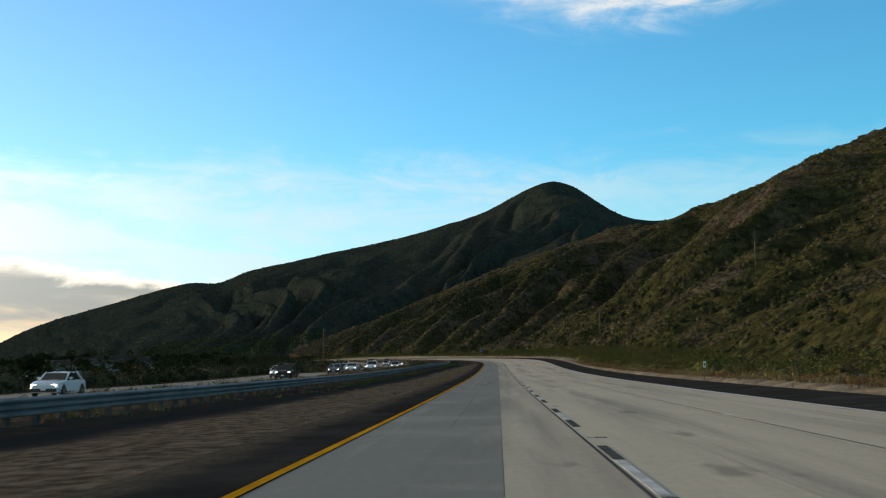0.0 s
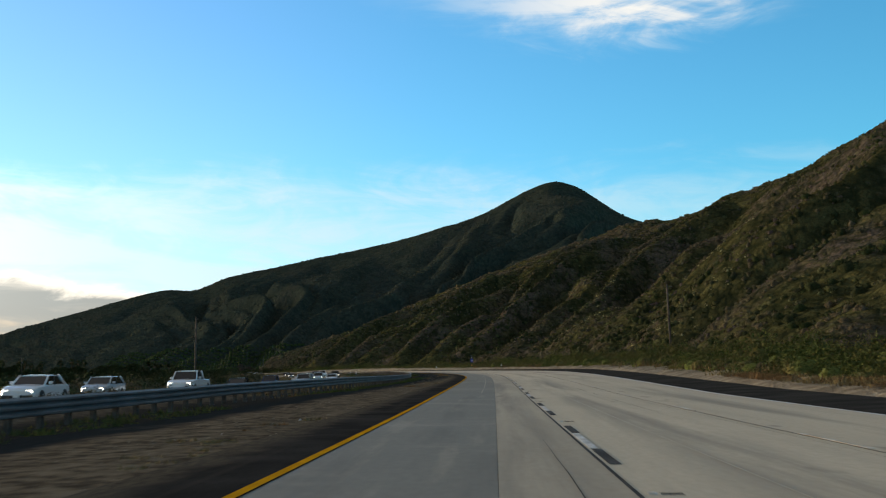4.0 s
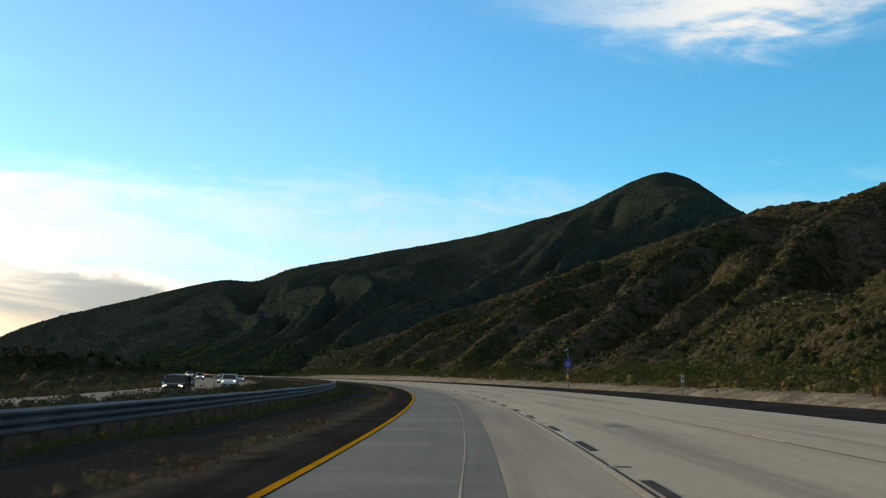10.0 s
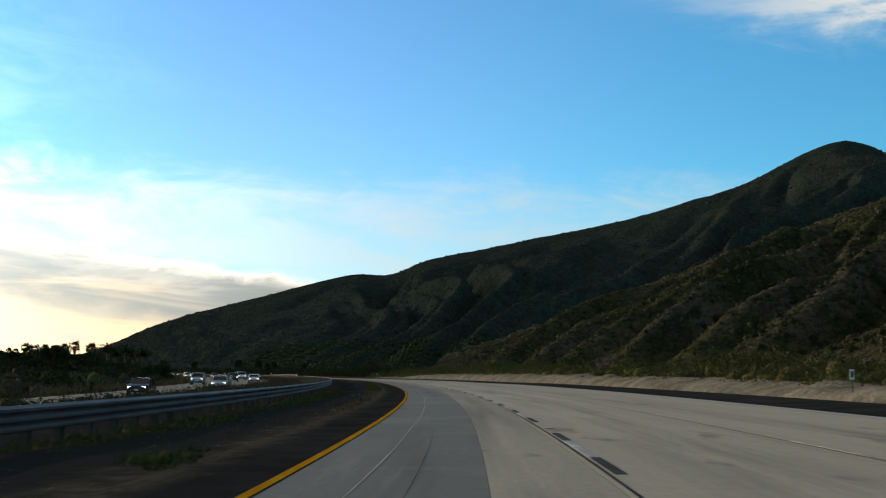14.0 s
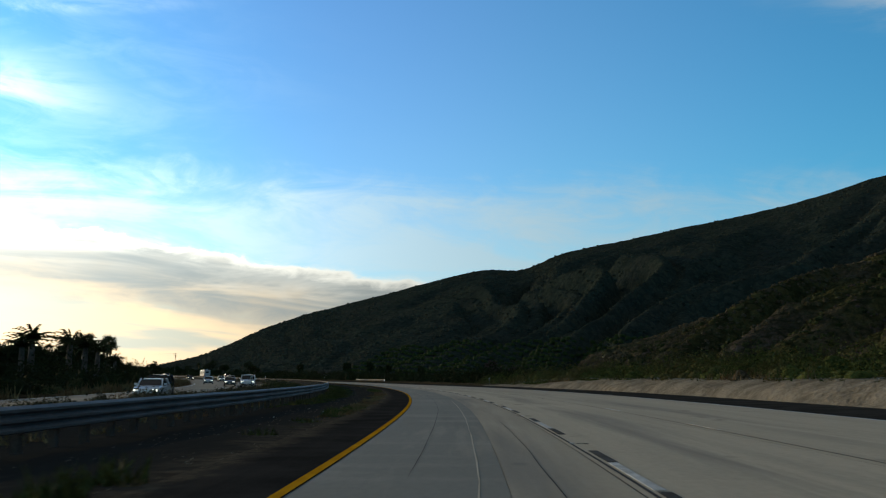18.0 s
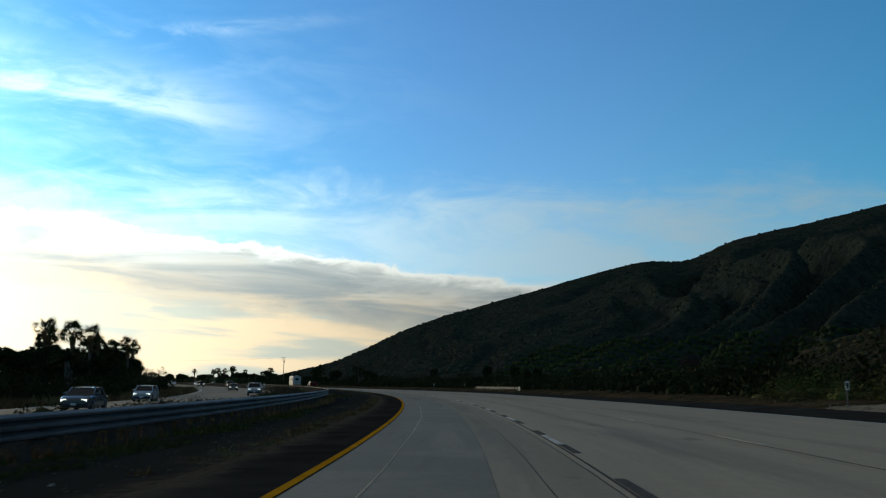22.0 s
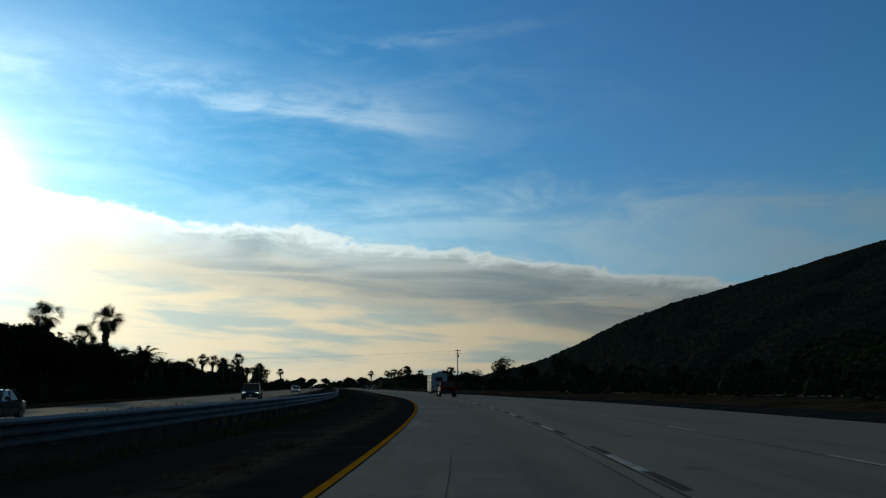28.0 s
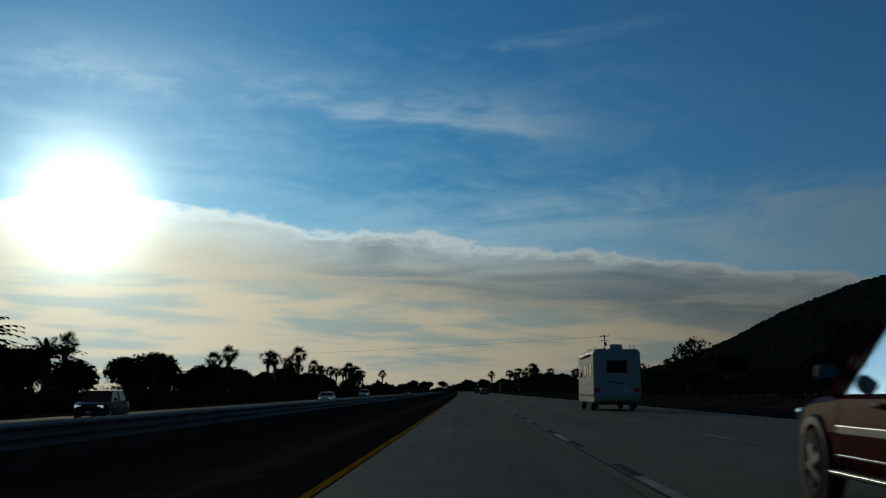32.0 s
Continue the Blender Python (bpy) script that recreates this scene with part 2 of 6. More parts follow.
def grainy(a, b, scale, fine, strength=0.3, dist=0.02, extra=None, lo=0.35, hi=0.65):
    """Two colours mixed by coarse and fine noise, with relief."""
    def build(net):
        p = place(net)
        big, small = net.noise(p, scale, 4.0), net.noise(p, fine, 3.0)
        f = net.step(net.m("ADD", net.m("MULTIPLY", big, 0.65), net.m("MULTIPLY", small, 0.35)), lo, hi)
        col = net.mix(f, rgb(*a), rgb(*b))
        if extra:
            col = extra(net, p, col)
        return {"Base Color": col, "Normal": bump(net, net.m("ADD", small, big), strength, dist)}
    return build


def paint(r, g, b, rough=0.35, metal=0.0, dirt=0.12):
    def build(net):
        p = net.n("ShaderNodeTexCoord").outputs["Object"]
        f = net.step(net.noise(p, 3.0, 4.0), 0.4, 0.75, 0.0, dirt)
        return {"Base Color": net.mix(f, rgb(r, g, b), rgb(0.16, 0.13, 0.10)), "Roughness": net.step(net.noise(p, 8.0), 0.3, 0.7, rough, rough + 0.12)}
    return material("paint", build, rough, metal)


def lane_place(net):
    """Metres along the road and to its right, from the sheet's own map."""
    sep = net.n("ShaderNodeSeparateXYZ", ins={0: net.n("ShaderNodeUVMap").outputs[0]})
    return sep.outputs[0], sep.outputs[1]


def band(net, l, middle, width):
    """1 at a lane's middle, falling to 0 at a distance from it."""
    return net.step(net.m("ABSOLUTE", net.m("SUBTRACT", l, middle)), width, 0.0)


def concrete_build(net, darken=0.0):
    p = place(net)
    s, l = lane_place(net)
    tone = net.m("ADD", net.m("MULTIPLY", net.n("ShaderNodeObjectInfo").outputs["Random"], 0.5), net.m("MULTIPLY", net.n("ShaderNodeNewGeometry").outputs["Random Per Island"], 0.5))
    col = net.mix(tone, rgb(0.53, 0.46, 0.345), rgb(0.60, 0.52, 0.39))
    long = net.vec(net.m("MULTIPLY", s, 0.05), l, 0.0)
    # drippings down the middle of each lane, paler wheel tracks beside them
    worn = net.m("ADD", band(net, l, 3.25, 1.3), net.m("ADD", band(net, l, 7.1, 1.3), band(net, l, 0.3, 1.0)), clamp=True)
    oil = net.m("MULTIPLY", net.m("ADD", net.m("MULTIPLY", worn, 0.75), 0.25), net.step(net.noise(long, 0.9, 5.0, 0.62, 0.3), 0.36, 0.68))
    col = net.mix(net.m("MULTIPLY", oil, 0.62), col, rgb(0.155, 0.14, 0.118))
    blots = net.step(net.noise(net.vec(net.m("MULTIPLY", s, 0.35), l, 4.0), 0.8, 3.0, 0.5), 0.66, 0.74)
    col = net.mix(net.m("MULTIPLY", blots, 0.5), col, rgb(0.13, 0.125, 0.115))
    pale = net.step(net.noise(long, 1.7, 4.0, 0.6), 0.56, 0.72)
    col = net.mix(net.m("MULTIPLY", pale, 0.35), col, rgb(0.45, 0.40, 0.31))
    col = net.mix(net.step(net.noise(p, 9.0, 4.0), 0.35, 0.7, 0.0, 0.22), col, rgb(0.22, 0.195, 0.155))
    col = net.mix(net.step(s, 420.0, 900.0, 0.0, 0.55), col, rgb(0.15, 0.14, 0.12))      # darker further on: the dimmer later light put into the colour
    if darken:
        col = net.mix(net.step(net.noise(long, 0.5, 4.0, 0.6), 0.35, 0.65, darken, darken + 0.25), col, rgb(0.10, 0.10, 0.092))
    return {"Base Color": col, "Normal": bump(net, net.noise(p, 40.0, 3.0), 0.25, 0.006), "Roughness": net.step(oil, 0.0, 1.0, 0.9, 0.7)}


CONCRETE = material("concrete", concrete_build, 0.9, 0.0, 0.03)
DARKER_CONCRETE = material("darker_concrete", lambda net: concrete_build(net, 0.12), 0.85, 0.0, 0.04)


def old_concrete_build(net):
    p = place(net)
    s, l = lane_place(net)
    tone = net.m("ADD", net.m("MULTIPLY", net.n("ShaderNodeObjectInfo").outputs["Random"], 0.5), net.m("MULTIPLY", net.n("ShaderNodeNewGeometry").outputs["Random Per Island"], 0.5))
    col = net.mix(tone, rgb(0.200, 0.195, 0.165), rgb(0.240, 0.232, 0.198))
    long = net.vec(net.m("MULTIPLY", s, 0.06), l, 0.0)
    col = net.mix(net.step(net.noise(long, 1.3, 5.0, 0.6, 0.3), 0.56, 0.68, 0.0, 0.5), col, rgb(0.34, 0.31, 0.245))
    col = net.mix(net.step(net.noise(long, 0.7, 4.0, 0.6), 0.52, 0.7, 0.0, 0.5), col, rgb(0.13, 0.125, 0.11))
    # pale bands across the lane: streaks of light put into the colour
    across = net.noise(net.vec(net.m("MULTIPLY", s, 0.55), net.m("MULTIPLY", l, 0.35), 2.0), 0.6, 4.0, 0.6)
    col = net.mix(net.step(across, 0.50, 0.66, 0.0, 0.35), col, rgb(0.36, 0.335, 0.275))
    col = net.mix(net.step(net.noise(p, 9.0, 4.0), 0.35, 0.7, 0.0, 0.35), col, rgb(0.15, 0.145, 0.13))
    return {"Base Color": col, "Normal": bump(net, net.noise(p, 40.0, 3.0), 0.25, 0.006)}


OLD_CONCRETE = material("polished_concrete", old_concrete_build, 0.8, 0.0, 0.05)


def median_build(net):
    p = place(net)
    s, l = lane_place(net)
    ragged = net.m("ADD", l, net.m("MULTIPLY", net.m("SUBTRACT", net.noise(p, 0.5, 5.0, 0.65), 0.5), 2.6))
    soil = net.mix(net.noise(p, 5.0, 4.0), rgb(0.018, 0.0195, 0.0195), rgb(0.038, 0.0385, 0.0355))
    dust = net.mix(net.step(net.noise(p, 2.6, 6.0, 0.65), 0.35, 0.66), rgb(0.048, 0.040, 0.030), rgb(0.155, 0.128, 0.092))
    f = net.m("MULTIPLY", net.step(net.m("SUBTRACT", ragged, net.step(s, 130.0, 270.0, 0.0, 3.5)), -8.4, -6.9), net.m("MULTIPLY", net.step(ragged, -2.6, -3.4), net.step(s, 190.0, 300.0, 1.0, 0.6)))
    f = net.m("MAXIMUM", f, net.m("MULTIPLY", net.step(net.noise(p, 0.22, 4.0, 0.6), 0.57, 0.70), 0.25))
    f = net.m("MAXIMUM", f, net.m("MULTIPLY", net.step(ragged, -12.5, -14.0), 0.8))
    return {"Base Color": net.mix(f, soil, dust), "Normal": bump(net, net.noise(p, 6.0, 5.0), 0.6, 0.05)}


MEDIAN = material("weedy_median_soil", median_build, 0.95, 0.0, 0.0)
def shoulder_build(net):
    p = place(net)
    s, l = lane_place(net)
    small = net.noise(p, 22.0, 3.0)
    col = net.mix(net.step(net.m("ADD", net.m("MULTIPLY", net.noise(p, 0.5, 4.0), 0.65), net.m("MULTIPLY", small, 0.35)), 0.35, 0.65), rgb(0.021, 0.0205, 0.0198), rgb(0.040, 0.0388, 0.0365))
    # gravel strewn in from the edge, and a few dusty wheel marks
    edge = net.m("ADD", l, net.m("MULTIPLY", net.m("SUBTRACT", net.noise(p, 1.1, 6.0, 0.68), 0.5), 1.5))
    col = net.mix(net.m("MULTIPLY", net.step(edge, -3.15, -3.75), net.step(net.noise(p, 9.0, 4.0, 0.7), 0.34, 0.60, 0.15, 0.9)), col, rgb(0.105, 0.088, 0.064))
    marks = net.noise(net.vec(net.m("MULTIPLY", s, 0.04), net.m("MULTIPLY", l, 1.6), 0.0), 1.4, 5.0, 0.6)
    col = net.mix(net.step(marks, 0.52, 0.70, 0.0, 0.30), col, rgb(0.060, 0.053, 0.044))
    return {"Base Color": col, "Normal": bump(net, small, 0.15, 0.004)}


SHOULDER = material("dusty_asphalt", shoulder_build, 0.95, 0.0, 0.0)
ASPHALT = material("asphalt", grainy((0.026, 0.026, 0.0245), (0.046, 0.045, 0.042), 0.5, 22.0, 0.15, 0.004), 0.95, 0.0, 0.0)
TAR = material("tar", grainy((0.028, 0.028, 0.028), (0.075, 0.072, 0.066), 1.0, 25.0), 0.9, 0.0, 0.1)
YELLOW = material("yellow_paint", grainy((0.40, 0.19, 0.012), (0.58, 0.29, 0.016), 0.9, 14.0), 0.9, 0.0, 0.0)
WHITE_LINE = material("white_paint", grainy((0.46, 0.46, 0.44), (0.70, 0.70, 0.68), 0.9, 14.0), 0.55)
WORN_LINE = material("worn_white_paint", grainy((0.36, 0.35, 0.32), (0.60, 0.59, 0.56), 1.4, 12.0, 0.3, 0.02, None, 0.42, 0.6), 0.7)
FAINT_LINE = material("faint_white_paint", grainy((0.36, 0.31, 0.23), (0.56, 0.53, 0.46), 1.4, 12.0, 0.3, 0.02, None, 0.42, 0.62), 0.8)
DULL_CONCRETE = material("dull_concrete", grainy((0.20, 0.175, 0.135), (0.28, 0.245, 0.19), 0.3, 9.0), 0.9, 0.0, 0.08)
DUSTY_WALL = material("dusty_stucco", grainy((0.13, 0.125, 0.112), (0.20, 0.19, 0.17), 0.5, 6.0), 0.9)
DIRT = material("dirt", grainy((0.145, 0.125, 0.094), (0.31, 0.268, 0.202), 0.6, 4.0, 0.9, 0.25), 0.95, 0.0, 0.0)
GRAVEL = material("gravel", grainy((0.032, 0.03, 0.027), (0.115, 0.098, 0.078), 0.45, 7.0, 0.4, 0.03, None, 0.42, 0.68), 0.95, 0.0, 0.0)
FILLER = material("joint_filler", grainy((0.15, 0.13, 0.105), (0.22, 0.19, 0.15), 0.6, 20.0), 0.85, 0.0, 0.2)
PALE_JOINT = material("pale_joint", grainy((0.42, 0.37, 0.28), (0.52, 0.46, 0.36), 0.6, 20.0), 0.9, 0.0, 0.05)
VERGE = material("dry_verge", grainy((0.028, 0.025, 0.016), (0.085, 0.064, 0.036), 0.3, 4.0, 0.5, 0.06), 0.95, 0.0, 0.0)
GROUND = material("ground", grainy((0.05, 0.055, 0.028), (0.12, 0.10, 0.055), 0.05, 0.9, 0.6, 0.2), 0.95)
STEEL = material("galvanised_steel", grainy((0.085, 0.088, 0.088), (0.155, 0.158, 0.158), 0.7, 12.0, 0.1, 0.004), 0.6, 0.2)
WOOD = material("weathered_wood", grainy((0.045, 0.034, 0.026), (0.11, 0.082, 0.060), 1.5, 18.0), 0.85)


def shrubs(net, p, scale):
    """Rounded shrub tops and the gaps between them, and a random tone for each."""
    wob = net.n("ShaderNodeVectorMath", operation="ADD", ins={0: p, 1: net.n("ShaderNodeTexNoise", ins={"Vector": p, "Scale": scale * 1.6, "Detail": 2.0}).outputs["Color"]}).outputs[0]
    v = net.n("ShaderNodeTexVoronoi", ins={"Vector": wob, "Scale": scale})
    return v.outputs["Distance"], net.n("ShaderNodeSeparateColor", ins={0: v.outputs["Color"]}).outputs[0]


def hill_build(a, b, c, d, dark, relief=0.8):
    def build(net):
        p = place(net)
        d1, r1 = shrubs(net, p, 0.30)
        d2, r2 = shrubs(net, p, 0.85)
        patch = net.noise(p, 0.016, 5.0, 0.65)
        fine = net.noise(p, 2.2, 4.0, 0.65)
        col = net.mix(r1, rgb(*a), rgb(*b))
        col = net.mix(net.m("MULTIPLY", r2, 0.5), col, rgb(b[0] * 1.1, b[1], b[2]))
        col = net.mix(net.m("MULTIPLY", net.step(patch, 0.48, 0.60), net.step(r2, 0.2, 0.6, 0.35, 0.85)), col, rgb(*c))
        col = net.mix(net.m("MULTIPLY", net.step(net.noise(p, 0.035, 5.0, 0.65), 0.60, 0.74), 0.6), col, rgb(*d))
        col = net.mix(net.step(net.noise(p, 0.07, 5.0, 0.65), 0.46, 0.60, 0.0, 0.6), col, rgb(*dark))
        # shade between the shrubs is painted in as darker gaps
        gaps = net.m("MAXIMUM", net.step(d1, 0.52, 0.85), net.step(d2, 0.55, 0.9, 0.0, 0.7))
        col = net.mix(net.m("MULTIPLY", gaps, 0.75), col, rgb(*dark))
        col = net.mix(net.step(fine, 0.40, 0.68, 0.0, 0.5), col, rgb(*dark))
        high = net.m("ADD", net.m("MULTIPLY", d1, -1.6), net.m("ADD", net.m("MULTIPLY", d2, -0.6), net.m("MULTIPLY", fine, 0.35)))
        return {"Base Color": col, "Normal": bump(net, high, 1.0, relief)}
    return build


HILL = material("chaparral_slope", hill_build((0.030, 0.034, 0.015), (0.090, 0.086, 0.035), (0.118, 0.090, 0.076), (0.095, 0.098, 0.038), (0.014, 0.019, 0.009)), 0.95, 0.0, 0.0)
# far ridge: aerial haze put into bluer, flatter colours
FAR_HILL = material("hazed_slope", hill_build((0.024, 0.034, 0.029), (0.048, 0.060, 0.044), (0.048, 0.052, 0.042), (0.060, 0.070, 0.046), (0.017, 0.025, 0.021), 0.5), 0.95, 0.0, 0.0)


def leaf_build(a, b, c, patch=0.13):
    def build(net):
        r = net.n("ShaderNodeNewGeometry").outputs["Random Per Island"]
        p = place(net)
        col = net.mix(net.step(net.noise(p, patch, 5.0, 0.62), 0.41, 0.55), net.mix(r, rgb(*a), rgb(*b)), rgb(*c))
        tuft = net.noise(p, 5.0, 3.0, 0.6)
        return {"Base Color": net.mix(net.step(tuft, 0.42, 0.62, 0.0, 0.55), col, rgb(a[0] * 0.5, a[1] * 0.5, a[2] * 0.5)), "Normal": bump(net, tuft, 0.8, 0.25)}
    return build


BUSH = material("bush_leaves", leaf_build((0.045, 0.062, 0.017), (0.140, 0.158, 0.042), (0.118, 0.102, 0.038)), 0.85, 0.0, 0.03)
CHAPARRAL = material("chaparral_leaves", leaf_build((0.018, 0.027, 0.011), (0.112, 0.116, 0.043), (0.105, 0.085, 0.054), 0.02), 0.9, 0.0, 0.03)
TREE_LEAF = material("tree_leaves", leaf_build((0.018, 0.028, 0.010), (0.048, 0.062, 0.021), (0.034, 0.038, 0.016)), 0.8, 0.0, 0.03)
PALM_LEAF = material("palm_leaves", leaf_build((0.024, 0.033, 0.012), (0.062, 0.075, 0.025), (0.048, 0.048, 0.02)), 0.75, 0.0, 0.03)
# far ridge scrub, with the blue of the haze in its leaf colours
HAZED_LEAF = material("hazed_leaves", leaf_build((0.025, 0.036, 0.029), (0.058, 0.071, 0.050), (0.054, 0.058, 0.044), 0.02), 0.9, 0.0, 0.03)
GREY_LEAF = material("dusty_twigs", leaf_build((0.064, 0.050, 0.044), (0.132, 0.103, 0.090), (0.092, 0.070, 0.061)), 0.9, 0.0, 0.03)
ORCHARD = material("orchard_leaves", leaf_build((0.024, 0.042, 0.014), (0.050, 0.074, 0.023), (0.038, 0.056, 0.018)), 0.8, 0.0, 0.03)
BLOSSOM = material("pale_blossom", leaf_build((0.20, 0.19, 0.08), (0.50, 0.46, 0.26), (0.36, 0.33, 0.16)), 0.9, 0.0, 0.1)
STRAW = material("dry_grass", leaf_build((0.16, 0.12, 0.05), (0.34, 0.26, 0.12), (0.20, 0.11, 0.05)), 0.9, 0.0, 0.1)
WEED = material("green_weeds", leaf_build((0.05, 0.07, 0.015), (0.13, 0.15, 0.035), (0.10, 0.10, 0.03)), 0.9, 0.0, 0.1)
BARK = material("bark", grainy((0.05, 0.04, 0.03), (0.13, 0.10, 0.075), 1.2, 14.0, 0.6, 0.03), 0.9)
ROCK = material("bare_sandstone", grainy((0.11, 0.082, 0.05), (0.24, 0.18, 0.115), 0.25, 2.5, 0.9, 0.4), 0.95, 0.0, 0.1)
RUBBER = material("rubber", grainy((0.012, 0.012, 0.012), (0.03, 0.03, 0.03), 3.0, 30.0), 0.8)
BLACK = paint(0.015, 0.015, 0.016, 0.5)
CHROME = material("chrome", grainy((0.60, 0.61, 0.63), (0.75, 0.76, 0.78), 2.0, 20.0, 0.02, 0.001), 0.18, 1.0)
ALLOY = material("alloy", grainy((0.42, 0.43, 0.45), (0.58, 0.59, 0.60), 3.0, 20.0, 0.05, 0.001), 0.3, 0.9)
TINTED = material("tinted_glass", lambda net: {"Base Color": rgb(0.012, 0.015, 0.018), "Roughness": 0.06}, 0.06, 0.0, 0.6)


def clear_glass_build(net):
    return {"Base Color": rgb(0.75, 0.80, 0.80), "Roughness": 0.02, "Transmission Weight": 0.9, "IOR": 1.08}


CLEAR = material("car_glass", clear_glass_build, 0.02)


def lamp_build(r, g, b, power):
    def build(net):
        return {"Base Color": rgb(r, g, b), "Emission Color": rgb(r, g, b), "Emission Strength": power}
    return build


HEADLIGHT = material("lit_headlight", lamp_build(1.0, 0.93, 0.80, 4.0), 0.2)
TAIL = material("tail_lens", lamp_build(0.45, 0.015, 0.01, 0.0), 0.25)
AMBER = material("amber_plastic", lamp_build(0.70, 0.27, 0.02, 0.0), 0.4)

# ---- mesh helpers ----
def sheet(verts, nu, nv, closed=False):
    """Quad faces of a grid whose vertices run u first."""
    i = np.arange(nu * nv).reshape(nu, nv)
    return np.stack([i[:-1, :-1], i[1:, :-1], i[1:, 1:], i[:-1, 1:]], axis=-1).reshape(-1, 4)


def mesh_of(name, verts, faces, mat, smooth=False):
    me = bpy.data.meshes.new(name)
    me.from_pydata([tuple(v) for v in np.asarray(verts, dtype=float).tolist()], [], [tuple(f) for f in np.asarray(faces).tolist()] if not isinstance(faces, list) else faces)
    me.materials.append(mat)
    if smooth:
        me.shade_smooth()
    me.update()
    return me


def hashed(ix, iy, seed):
    h = (ix.astype(np.int64) * 374761393 + iy.astype(np.int64) * 668265263 + seed * 1442695041) & 0x7FFFFFFF
    h = ((h ^ (h >> 13)) * 1274126177) & 0x7FFFFFFF
    return ((h ^ (h >> 16)) & 0xFFFFF) / float(0xFFFFF)


def vnoise(x, y, seed=0):
    ix, iy = np.floor(x), np.floor(y)
    fx, fy = x - ix, y - iy
    fx, fy = fx * fx * (3 - 2 * fx), fy * fy * (3 - 2 * fy)
    a, b = hashed(ix, iy, seed), hashed(ix + 1, iy, seed)
    c, d = hashed(ix, iy + 1, seed), hashed(ix + 1, iy + 1, seed)
    return (a + (b - a) * fx) * (1 - fy) + (c + (d - c) * fx) * fy


def fbm(x, y, octaves=4, seed=0, gain=0.5):
    total, amp, norm = 0.0, 1.0, 0.0
    for k in range(octaves):
        total = total + amp * (vnoise(x * 2.0 ** k, y * 2.0 ** k, seed + k) - 0.5)
        norm, amp = norm + amp, amp * gain
    return total / norm


def mapped(me, s, l):
    """Give a mesh a map of metres along and across the road."""
    uv = np.stack([np.ravel(s), np.ravel(l)], 1).astype(np.float32)
    idx = np.empty(len(me.loops), dtype=np.int32)
    me.loops.foreach_get("vertex_index", idx)
    me.uv_layers.new(name="road_map").data.foreach_set("uv", uv[idx].ravel())
    return me


def strip(name, s0, s1, step, offsets, mat, label, kind="structure", category="", wobble=0.0, seed=1, base=None, lift=None):
    """A long piece of ground along the road. offsets: (metres right, metres above the paved plane)."""
    s = np.arange(s0, s1 + step / 2, step)
    off = np.array(offsets, dtype=float)
    S, L = np.meshgrid(s, off[:, 0], indexing="ij")
    if base is not None:
        L = L + np.interp(s, base[0], base[1])[:, None]
    U = np.broadcast_to(off[:, 1], S.shape).copy()
    if lift is not None:
        U *= np.interp(s, lift[0], lift[1])[:, None]
    if wobble:
        inner = np.zeros(len(off))
        inner[1:-1] = 1.0
        U += wobble * fbm(S * 0.35, L * 0.6, 4, seed) * inner
        L = L + 1.2 * wobble * fbm(S * 0.22, L * 0.2 + 9, 3, seed + 7) * inner
    v = road(S, L, U).reshape(-1, 3)
    ob = new(name, mapped(mesh_of(name, v, sheet(v, len(s), len(off)), mat, True), S, L))
    return tagged(ob, label, category or name.replace("_", " "), "", kind)


# ---- the ground: one sheet to the horizon, sunk a little under the road's corridor ----
def spaced(lo, hi, fine_lo, fine_hi, fine, grow):
    mid = list(np.arange(fine_lo, fine_hi, fine))
    up, d = [fine_hi], fine
    while up[-1] < hi:
        d *= grow
        up.append(up[-1] + d)
    down, d = [], fine
    x = fine_lo
    while x > lo:
        d *= grow
        x -= d
        down.append(x)
    return np.array(down[::-1] + mid + up)


def road_offset(x, y):
    """Nearest metres along the road and offset to its right, by a coarse search."""
    s = np.arange(-200, 3600, 12.0)
    c = road(s, 0.0)
    best_s, best_d = np.zeros(len(x)), np.full(len(x), 1e12)
    for k in range(0, len(x), 4000):
        d = (x[k:k + 4000, None] - c[None, :, 0]) ** 2 + (y[k:k + 4000, None] - c[None, :, 1]) ** 2
        j = d.argmin(axis=1)
        best_s[k:k + 4000], best_d[k:k + 4000] = s[j], d[np.arange(len(j)), j]
    a = np.interp(best_s, S_TAB, _h)
    l = (x - np.interp(best_s, S_TAB, X_TAB)) * np.cos(a) + (y - np.interp(best_s, S_TAB, Y_TAB)) * np.sin(a)
    return best_s, l, np.sqrt(best_d)


gx, gy = spaced(-4600, 4600, -420, 160, 12.0, 1.18), spaced(-4600, 4800, -220, 1150, 12.0, 1.18)
GX, GY = [q.ravel() for q in np.meshgrid(gx, gy, indexing="ij")]
gs, gl, gd = road_offset(GX, GY)
rz = np.interp(gs, S_TAB, Z_TAB)
far = np.clip((gd - 30) / 150, 0, 1)
GZ = rz * (1 - far) + -0.9 * far + np.where(gd < 46, -1.7, -0.6) + fbm(GX * 0.02, GY * 0.02, 3, 5) * 0.8 * far
ground = new("ground", mesh_of("ground", np.stack([GX, GY, GZ], 1), sheet(None, len(gx), len(gy)), GROUND, True))
tagged(ground, "dry scrub and grass plain round the highway", "ground", "", "structure")


